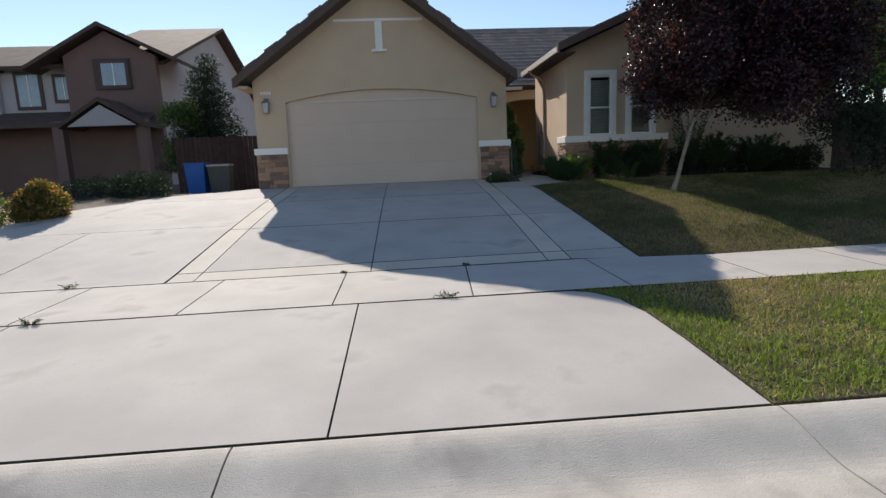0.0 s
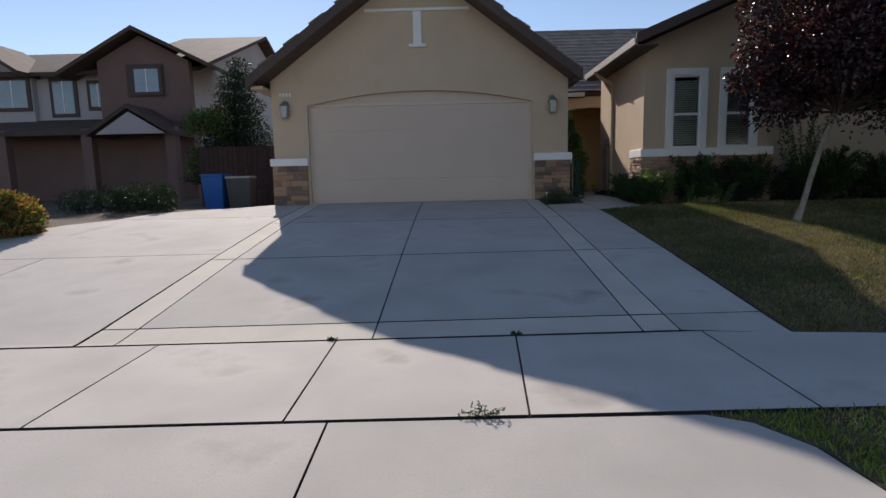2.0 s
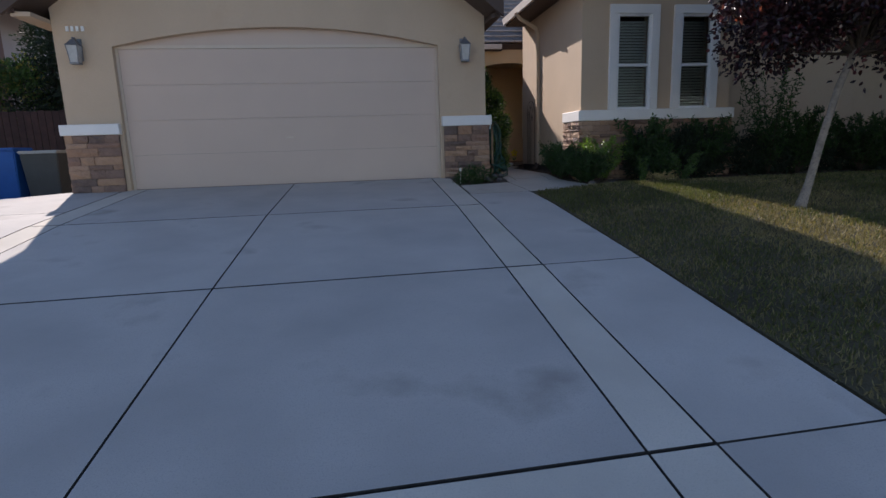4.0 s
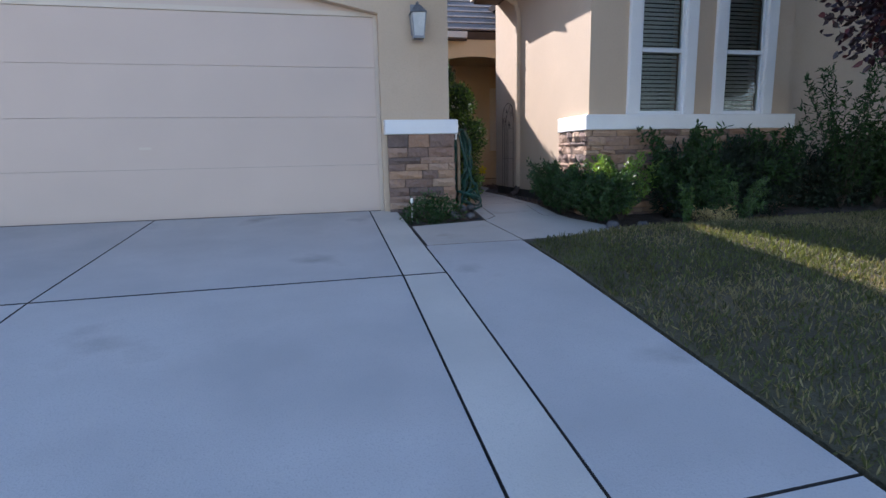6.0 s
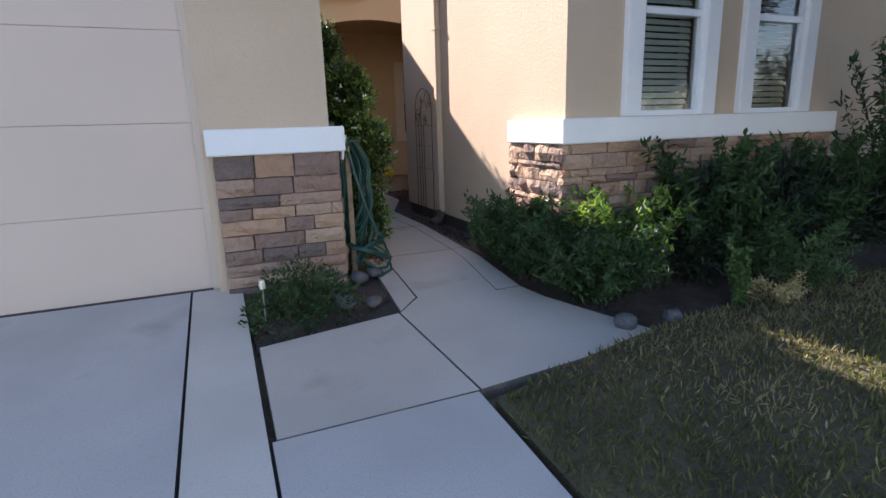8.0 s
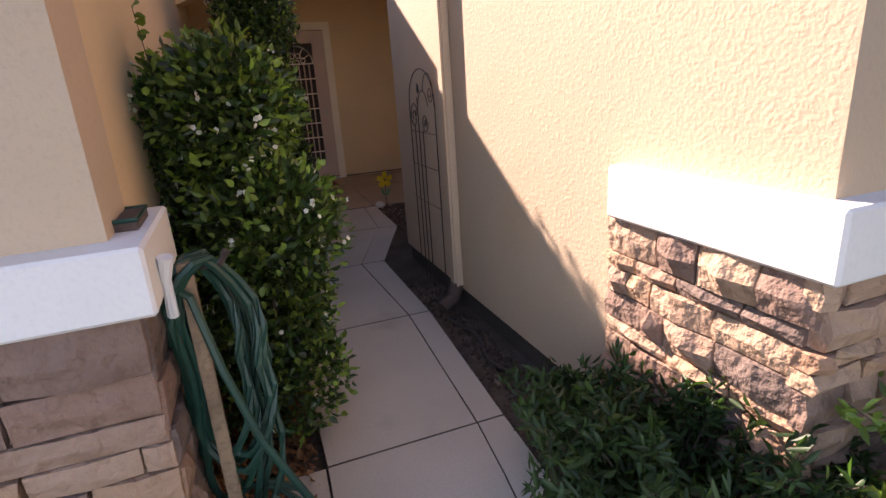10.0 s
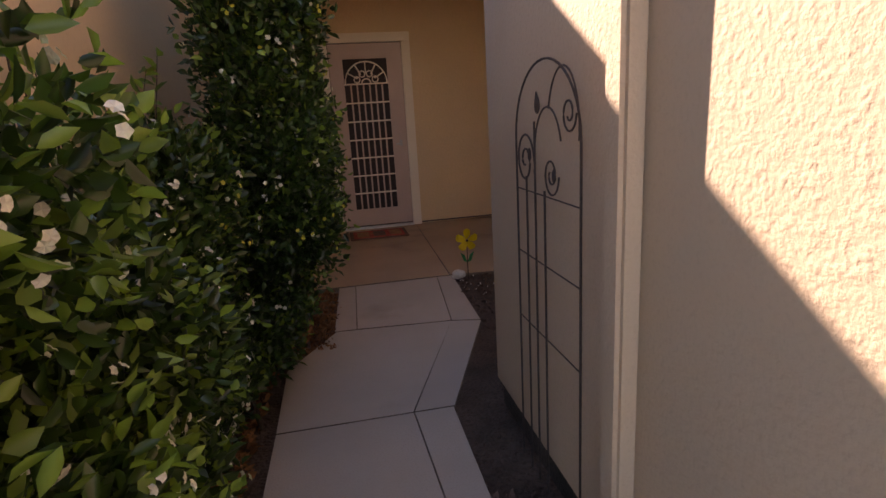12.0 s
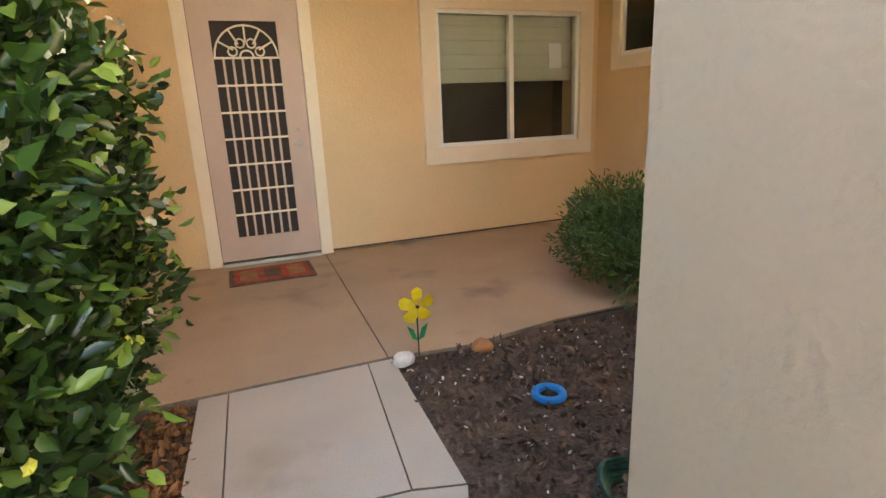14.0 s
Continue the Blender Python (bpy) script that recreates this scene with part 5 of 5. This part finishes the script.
part("loose_end", tube([(3.31, 0.04, 0.88), (3.38, 0.0, 0.84), (3.42, -0.03, 0.64), (3.48, -0.05, 0.42), (3.58, -0.06, 0.19), (3.62, -0.07, 0.09), (3.58, -0.1, 0.03), (3.5, -0.12, 0.03), (3.42, -0.1, 0.1), (3.44, -0.06, 0.18), (3.52, -0.05, 0.19), (3.6, -0.08, 0.12), (3.6, -0.14, 0.02), (3.5, -0.18, -0.01)], 0.011, 6), HOSE, hose)
part("nozzle", tube([(3.335, 0.0, 0.80), (3.34, -0.02, 0.90), (3.35, -0.03, 0.96)], [0.014, 0.012, 0.02], 8), FRAME, hose, "pale hose nozzle")
tray = mesh_ob("ledge_dish", prism([(3.10, 0.03), (3.30, 0.03), (3.30, 0.2), (3.10, 0.2)], "z", 1.02, 1.045), FASCIA, None, "dark green dish lying on the ledge", category="dish")
part("dish_rim", tube([(3.10, 0.03, 1.045), (3.30, 0.03, 1.045), (3.30, 0.2, 1.045), (3.10, 0.2, 1.045), (3.10, 0.03, 1.045)], 0.006, 5), HOSE, tray)
coil = empty("hose_coil", (5.36, 3.16, 0.0), "green hose coiled on the mulch by the wall", category="hose")
for k in range(4):
    part("coil", tube([((0.14 + 0.008 * k) * math.cos(a * math.tau / 20), (0.11 + 0.006 * k) * math.sin(a * math.tau / 20), 0.0 + 0.022 * k + 0.02 * math.sin(a)) for a in range(21)], 0.010, 6), HOSE, coil)
c2 = empty("hose_coil", (4.50, 0.02, 0.0), "grey hose end lying on the bed by the wall", category="hose")
part("coil", tube([(0.03 * math.cos(a * 0.5), 0.13 * math.cos(a * math.pi / 12), 0.02 + 0.16 * math.sin(a * math.pi / 12)) for a in range(13)], 0.011, 6), IRON, c2)
c3 = empty("drain_hose", (0, 0, 0), "dark drip hose lying along the bed", category="hose")
part("line", tube([(4.55 + 0.03 * math.sin(a * 1.1), 0.35 + a * 0.09, 0.0) for a in range(12)], 0.009, 6), IRON, c3)
ring = empty("toy_ring", (5.40, 3.80, 0.0), "bright blue plastic ring lying on the mulch", category="plastic ring")
part("rim", tube([(0.060 * math.cos(a * math.tau / 20), 0.060 * math.sin(a * math.tau / 20), 0.015) for a in range(21)], 0.018, 8), BLUEPLASTIC, ring)
part("tail", tube([(0.07, -0.03, 0.0), (0.12, -0.05, 0.0), (0.17, -0.03, 0.0)], 0.008, 5), IRON, ring, "dark loose end")

fl = empty("pinwheel_flower", (5.0, 4.33, 0.0), "yellow plastic garden flower on a thin stake with green leaves", category="garden ornament")
part("stake", tube([(0, 0, -0.04), (0, 0, 0.31)], 0.004), IRON, fl)
for k in range(5):
    a = k * math.tau / 5 + 0.3
    bm = bmesh.new()
    c, s = math.cos(a), math.sin(a)
    vs = []
    for r_, w_, yo in ((0.01, 0.006, -0.01), (0.04, 0.026, -0.02), (0.075, 0.03, -0.014), (0.09, 0.012, -0.004)):
        vs.append((bm.verts.new((c * r_ - s * w_, yo, 0.31 + s * r_ + c * w_)), bm.verts.new((c * r_ + s * w_, yo + 0.012, 0.31 + s * r_ - c * w_))))
    for q in range(3):
        bm.faces.new((vs[q][0], vs[q][1], vs[q + 1][1], vs[q + 1][0]))
    bmesh.ops.solidify(bm, geom=bm.faces, thickness=0.002)
    part("petal", bm, YELLOW, fl)
for s in (-1, 1):
    bm = bmesh.new()
    pr = [(0, 0, 0.13), (s * 0.03, -0.005, 0.145), (s * 0.055, 0.0, 0.215), (s * 0.02, 0.004, 0.19)]
    bm.faces.new([bm.verts.new(p) for p in pr])
    bmesh.ops.solidify(bm, geom=bm.faces, thickness=0.002)
    part("leaf", bm, GREENP, fl, "green leaf")
bm = bmesh.new()
bmesh.ops.create_icosphere(bm, subdivisions=1, radius=0.009, matrix=pose(0, -0.02, 0.31))
part("hub", bm, IRON, fl, "dark hub")

# weeds in the joints
def weed(x, y, s, seed):
    rng = np.random.default_rng(seed)
    e = empty("joint_weed", (x, y, floor_z(y)), "small dry weed growing in a concrete joint", category="weed", group="joint weeds")
    bm = bmesh.new()
    pts = []
    for k in range(11):
        a, l = rng.uniform(0, math.tau), s * rng.uniform(0.5, 1.0)
        end = Vector((math.cos(a) * l, math.sin(a) * l * 0.6, l * rng.uniform(0.1, 0.6)))
        tube([(0, 0, -0.02), tuple(end * 0.5 + Vector((0, 0, 0.02))), tuple(end)], [0.003, 0.002, 0.001], 3, bm)
        pts += [tuple(end * f) for f in np.linspace(0.4, 1, 9)]
    part("stem", bm, GRASS_DRY if seed == 2 else DARKBARK, e)
    leaf_mesh("foliage", np.array(pts), 0.028, 0.009, LEAF_FERN, e, rng, 0.2, kind="stuff")


weed(0.79, -9.11, 0.15, 1)
weed(-3.66, -7.73, 0.13, 2)
weed(-3.17, -9.20, 0.15, 3)
weed(1.17, -7.61, 0.05, 4)
weed(-0.40, -7.65, 0.04, 5)
weed(-4.6, -11.5, 0.12, 6)

# ---- trees ----
def tree(name, base, line, radii, centres, n, leaf, size, label, seed, bark=BARK, extra=()):
    rng = np.random.default_rng(seed)
    e = empty(name, label=label, category="tree")
    bm = bmesh.new()
    tube([base] + line, radii, 9, bm)
    part("trunk", bm, bark, e, smooth=True)
    top = Vector(line[-1])
    for c in centres:
        b = Vector(c[:3])
        m = top.lerp(b, 0.5) + Vector(rng.normal(size=3)) * 0.1
        part("limb", tube([top - Vector((0, 0, 0.1)), m, b], [radii[-1] * 0.6, radii[-1] * 0.35, 0.008], 5), DARKBARK, e)
    p, d = clump_points(rng, n, centres, 0.75)
    leaf_mesh("crown", p, size[0], size[1], leaf, e, rng, 0.1, d, kind="stuff")
    for m2, share in extra:
        p, d = clump_points(rng, int(n * share), centres, 0.15)
        leaf_mesh("outer_leaves", p, size[0], size[1], m2, e, rng, 0.1, d, kind="stuff")
    return e


rt = random.Random(12)
cc = []
for k in range(46):
    a, q = rt.uniform(0, math.tau), rt.random() ** 0.5
    cc.append((7.35 + 2.0 * q * math.cos(a), -3.75 + 1.5 * q * math.sin(a), 2.6 + rt.uniform(-1.15, 1.8), rt.uniform(0.4, 0.7), rt.uniform(0.4, 0.7), rt.uniform(0.35, 0.6)))
cc += [(5.25, -3.9, 2.35, 0.38, 0.4, 0.4), (5.5, -3.85, 1.72, 0.3, 0.35, 0.3), (5.2, -3.95, 2.95, 0.35, 0.4, 0.45), (4.95, -3.9, 1.85, 0.24, 0.24, 0.2), (5.9, -3.9, 1.6, 0.3, 0.3, 0.22), (5.1, -3.9, 3.4, 0.2, 0.25, 0.3), (7.2, -4.0, 2.5, 1.5, 1.2, 1.4), (8.6, -3.9, 1.9, 0.9, 0.9, 0.9), (7.6, -3.9, 1.8, 0.8, 0.8, 0.6), (7.8, -4.0, 3.2, 1.3, 1.1, 1.0)]
tree("plum_tree", (5.82, -3.95, -0.36), [(5.86, -3.93, -0.21), (5.95, -3.90, 0.0), (6.06, -3.89, 0.45), (6.22, -3.87, 1.0), (6.42, -3.85, 1.45)], [0.10, 0.055, 0.042, 0.038, 0.036, 0.034], cc, 80000, LEAF_PLUM, (0.07, 0.042), "young purple-leaf plum tree with a leaning trunk on the lawn", 81, BARK, [(LEAF_PLUM_LIT, 0.12)])
gcs = [(12.5 + rt.uniform(-1.4, 1.4), -1.0 + rt.uniform(-1.5, 1.5), 3.4 + rt.uniform(-1.5, 1.8), rt.uniform(0.5, 0.9), rt.uniform(0.5, 0.9), rt.uniform(0.5, 0.8)) for k in range(24)]
tree("garden_tree", (12.8, -1.2, -0.3), [(12.8, -1.2, 0.8), (12.7, -1.1, 2.0)], [0.14, 0.1, 0.09], gcs, 14000, LEAF_GREEN, (0.10, 0.06), "green leafy tree beyond the lawn", 82, DARKBARK, [(LEAF_LIGHT, 0.8)])
ccs = [(-6.95 + 0.02 * k + 0.12 * math.sin(k * 2.3), 7.2, 0.7 + 0.42 * k, 1.6 * (1 - k / 11) + 0.12, 1.4 * (1 - k / 11) + 0.12, 0.34) for k in range(10)]
tree("conifer_tree", (-6.95, 7.2, -0.2), [(-6.95, 7.2, 1.5), (-6.85, 7.2, 4.0)], [0.12, 0.09, 0.03], ccs, 22000, LEAF_CONIFER, (0.12, 0.035), "dark young conifer behind the fence", 83, DARKBARK)
gcs = [(-7.6 + rt.uniform(-0.5, 0.5), 6.6 + rt.uniform(-0.4, 0.4), 1.5 + rt.uniform(-0.7, 1.3), 0.42, 0.42, 0.45) for k in range(10)]
tree("small_tree", (-7.6, 6.6, -0.25), [(-7.6, 6.6, 0.6), (-7.6, 6.6, 1.2)], [0.05, 0.04, 0.03], gcs, 5000, LEAF_GREEN, (0.08, 0.045), "small light-green tree behind the fence", 84, DARKBARK, [(LEAF_GOLD, 0.15)])
bush("ornamental_shrub", heap(-7.2, -6.3, -3.7, -2.8, -0.4, 0.36, 14, 7, 0.24), 5200, LEAF_GREEN, (0.07, 0.035), "rounded green and orange shrub beside the driveway", "shrub", 73, [(LEAF_GOLD, 0.2, 0.07, 0.035), (LEAF_ORANGE, 0.7, 0.07, 0.035)])
bush("ornamental_shrub", heap(-9.9, -7.3, -4.3, -2.6, -0.4, 0.5, 24, 8, 0.32), 7000, LEAF_GREEN, (0.07, 0.035), "green and golden shrub beside the driveway", "shrub", 74, [(LEAF_GOLD, 0.3, 0.07, 0.035)])
bush("hedge", heap(-8.5, -5.2, -0.6, 1.2, -0.2, 0.5, 26, 9, 0.3), 7000, LEAF_CONIFER, (0.07, 0.03), "low dark hedge along the driveway edge", "hedge", 75)

# ---- fence and bins ----
fence = empty("fence", label="dark red-brown board fence", category="fence")
for k in range(27):
    x = -3.42 - k * 0.16
    part("board", box(x, x + 0.15, 5.6, 5.62, -0.30, 1.68 + 0.01 * (k % 3), 0.003), FENCEWOOD, fence)
for z in (0.3, 1.2):
    part("rail", box(-7.6, -3.27, 5.621, 5.66, z, z + 0.09), FENCEWOOD, fence)
for x in (-3.4, -5.4, -7.4):
    part("post", box(x, x + 0.09, 5.661, 5.75, -0.30, 1.7), FENCEWOOD, fence)


def bin_thing(x, y, w, h, body, lid, label, rz=0):
    e = empty("wheelie_bin", (x, y, -0.36), label, category="rubbish bin", group="bins by the fence")
    e.rotation_euler = (0, 0, radians(rz))
    bm = box(-w / 2, w / 2, -w / 2, w / 2, 0.06, h, 0.02)
    for v in bm.verts:
        if v.co.z < h / 2:
            v.co.x *= 0.82
            v.co.y *= 0.82
    part("body", bm, body, e)
    bm = box(-w / 2 - 0.02, w / 2 + 0.02, -w / 2 - 0.04, w / 2 + 0.03, h + 0.001, h + 0.06, 0.02)
    part("lid", bm, lid, e)
    for s in (-1, 1):
        bm = bmesh.new()
        bmesh.ops.create_cone(bm, segments=16, radius1=0.1, radius2=0.1, depth=0.05, cap_ends=True, matrix=pose(s * (w / 2 - 0.04), w / 2 - 0.06, 0.1, 0, 90, 0))
        part("wheel", bm, BINGREY, e, "black wheel")
    part("handle", tube([(-w / 2 + 0.06, w / 2 + 0.02, h - 0.03), (-w / 2 + 0.06, w / 2 + 0.08, h), (w / 2 - 0.06, w / 2 + 0.08, h), (w / 2 - 0.06, w / 2 + 0.02, h - 0.03)], 0.013), body, e)


bin_thing(-5.93, 3.0, 0.60, 1.07, BINBLUE, BINBLUE, "blue plastic wheelie bin standing by the fence")
bin_thing(-5.25, 3.05, 0.66, 1.0, BINGREY, BINLID, "dark grey wheelie bin with a pale lid by the fence", 6)

# ---- neighbour's house ----
nh = empty("neighbour_house", label="two-storey neighbouring house in pale and mauve stucco with brown tiled roofs", category="house")
NYF = 10.0
part("wall", box(-20.5, -13.2, 10.4, 22, -0.3, 5.05), NWHITE, nh, "pale stucco")
tp = [(-13.25, -0.3), (-9.6, -0.3), (-9.6, 5.30), (-11.5, 6.30), (-13.25, 5.35)]
part("wall", prism(tp, "y", 9.7, 10.0), NMAUVE, nh, "mauve stucco")
part("wall", prism([(10.0, -0.3), (27, -0.3), (27, 4.9), (18.8, 8.2), (10.0, 4.9)], "x", -13.2, -9.95), NWHITE, nh, "pale stucco")
def slope_quad(a, b, c, d, th=0.16):
    bm = bmesh.new()
    p = [Vector(v) for v in (a, b, c, d)]
    hi = [bm.verts.new(v) for v in p]
    lo = [bm.verts.new(v - Vector((0, 0, th))) for v in p]
    bm.faces.new(hi)
    bm.faces.new(lo[::-1])
    for i in range(4):
        bm.faces.new((hi[i], hi[(i + 1) % 4], lo[(i + 1) % 4], lo[i]))
    return bm


part("roof", slope_quad((-14.6, 9.2, 4.90), (-14.6, 13, 4.90), (-11.5, 13, 6.56), (-11.5, 9.2, 6.56)), TILE_DARK, nh)
part("roof", slope_quad((-8.3, 9.2, 4.95), (-8.3, 13, 4.95), (-11.5, 13, 6.56), (-11.5, 9.2, 6.56)), TILE_DARK, nh)
part("roof", slope_quad((-20.8, 9.9, 5.05), (-13.0, 9.9, 5.05), (-13.0, 14, 6.7), (-20.8, 14, 6.7)), TILE_DARK, nh)
part("roof", slope_quad((-9.4, 10.1, 5.14), (-14.0, 10.1, 5.14), (-14.0, 18.8, 8.5), (-9.4, 18.8, 8.5)), TILE_DARK, nh)
part("roof", slope_quad((-9.4, 28, 4.9), (-14.0, 28, 4.9), (-14.0, 18.8, 8.5), (-9.4, 18.8, 8.5)), TILE_DARK, nh)
part("roof", slope_quad((-16.1, 9.2, 5.0), (-16.1, 12.5, 5.0), (-18.3, 12.5, 6.45), (-18.3, 9.2, 6.45)), TILE_DARK, nh)
part("roof", slope_quad((-20.5, 9.2, 5.0), (-20.5, 12.5, 5.0), (-18.3, 12.5, 6.45), (-18.3, 9.2, 6.45)), TILE_DARK, nh)
part("wall", prism([(-20.3, 3.0), (-16.3, 3.0), (-16.3, 5.05), (-18.3, 6.3), (-20.3, 5.05)], "y", 10.15, 10.399), NWHITE, nh, "pale stucco")
part("roof", slope_quad((-20.5, 8.3, 2.55), (-9.9, 8.3, 2.55), (-9.9, 10.35, 3.2), (-20.5, 10.35, 3.2)), TILE_DARK, nh, "brown tiled porch roof")
part("roof", slope_quad((-12.8, 7.9, 2.45), (-12.8, 9.7, 2.45), (-11.2, 9.7, 3.45), (-11.2, 7.9, 3.45)), TILE_DARK, nh, "brown tiled porch gable")
part("roof", slope_quad((-9.6, 7.9, 2.45), (-9.6, 9.7, 2.45), (-11.2, 9.7, 3.45), (-11.2, 7.9, 3.45)), TILE_DARK, nh, "brown tiled porch gable")
part("porch_gable", prism([(-12.5, 2.36), (-9.9, 2.36), (-11.2, 3.17)], "y", 8.0, 8.1), NWHITE, nh, "white porch gable")
for x in (-13.3, -10.1, -16.6, -19.0):
    part("column", box(x, x + 0.4, 8.35, 8.7, -0.3, 2.62), NMAUVE, nh)
part("wall", box(-20.4, -9.96, 9.9, 9.999, -0.3, 3.0), NMAUVE, nh, "mauve stucco")


def nwindow(x0, x1, z0, z1, y, t=0.14):
    w = part("window", box(x0 - t, x1 + t, y - 0.06, y + 0.02, z0 - t, z1 + t), NTRIM, nh, "dark-trimmed window")
    m = (x0 + x1) / 2
    part("pane", box(x0, m - 0.02, y - 0.075, y - 0.062, z0, z1), PANE, w)
    part("pane", box(m + 0.02, x1, y - 0.075, y - 0.062, z0, z1), PANE, w)
    part("window_frame", box(m - 0.02, m + 0.02, y - 0.09, y - 0.062, z0, z1), FRAME, w)


PANE = mat("reflecting_pane", (0.22, 0.28, 0.33), 0.08, 0.1, 1.5, 10, 0.0, spec=1.0)
nwindow(-14.05, -13.4, 3.7, 4.62, 10.4)
nwindow(-15.6, -14.75, 3.45, 4.75, 10.4)
nwindow(-17.7, -16.5, 3.7, 4.78, 10.15)
nwindow(-19.7, -18.6, 3.7, 4.78, 10.15)
# Flat dark panel on the wall; its colour stands for the recess shade.
part("recess", box(-12.1, -10.6, 9.66, 9.7, 3.95, 5.2), NTRIM, nh, "flat dark panel painted as the shade of the window recess")
nwindow(-11.75, -10.8, 4.12, 5.0, 9.66)
part("door", box(-12.55, -11.85, 9.84, 9.9, 0.0, 2.05), NWHITE, nh, "white front door")
nwindow(-11.4, -10.3, 1.0, 1.9, 9.9)
part("vent_pipe", tube([(-13.3, 11.0, 5.4), (-13.3, 11.0, 6.3)], 0.06, 8), FASCIA, nh, "dark vent pipe")
fr = empty("fence", label="brown board fence beside the house", category="fence")
for k in range(24):
    part("board", box(12.35 + k * 0.2, 12.54 + k * 0.2, 0.0, 0.02, -0.1, 1.65 + 0.01 * (k % 3), 0.003), FENCEWOOD, fr)
dc = [(11.2 + rt.uniform(-1.6, 1.6), -2.8 + rt.uniform(-0.8, 0.8), 0.7 + rt.uniform(-0.9, 0.8), rt.uniform(0.4, 0.7), rt.uniform(0.4, 0.7), rt.uniform(0.4, 0.6)) for k in range(16)]
bush("shrub", dc, 9000, LEAF_CONIFER, (0.08, 0.04), "dark dense shrub at the far side of the lawn", "shrub", 77)
nh.location = (0.0, 0, 0.05)

# ---- roof tiles and stones ----
def lay_tiles(job):
    roof, a, b, d, w, course, as_parts, keep = job
    along, upv = (b - a), (d - a)
    n_al, n_up = int(along.length / w), int(upv.length / course)
    ua, uu = along.normalized(), upv.normalized()
    nn = ua.cross(uu).normalized()
    if nn.z < 0:
        nn = -nn
    bm = bmesh.new()
    me_part = tile_mesh(w, course + 0.05)
    verts, faces = [], []
    proto = [v.co.copy() for v in me_part.vertices]
    pf_ = [tuple(p.vertices) for p in me_part.polygons]
    rot = Matrix((ua, uu, nn)).transposed().to_4x4()
    count = 0
    for j in range(n_up):
        for i in range(n_al):
            o = a + ua * ((i + 0.5 + 0.5 * (j % 2)) * w) + uu * (j * course) + nn * 0.004
            if as_parts and keep[0] < o.x < keep[1] and count < 300:
                ob = new("tile", me_part)
                ob.matrix_world = Matrix.Translation(o) @ rot
                ob.parent = roof
                count += 1
            else:
                k = len(verts)
                verts += [tuple(o + ua * v.x + uu * v.y + nn * v.z) for v in proto]
                faces += [tuple(k + q for q in f) for f in pf_]
    bm.free()
    ob = pydata("tiles", verts, faces, TILE, roof, kind="stuff")


for job in tile_jobs:
    lay_tiles(job)
for parent, origin, along, length, seed in stone_walls:
    stones(parent, origin, along, length, -0.15 if along != "x" or length < 1 else -0.22, 0.862, seed, seed > 30)
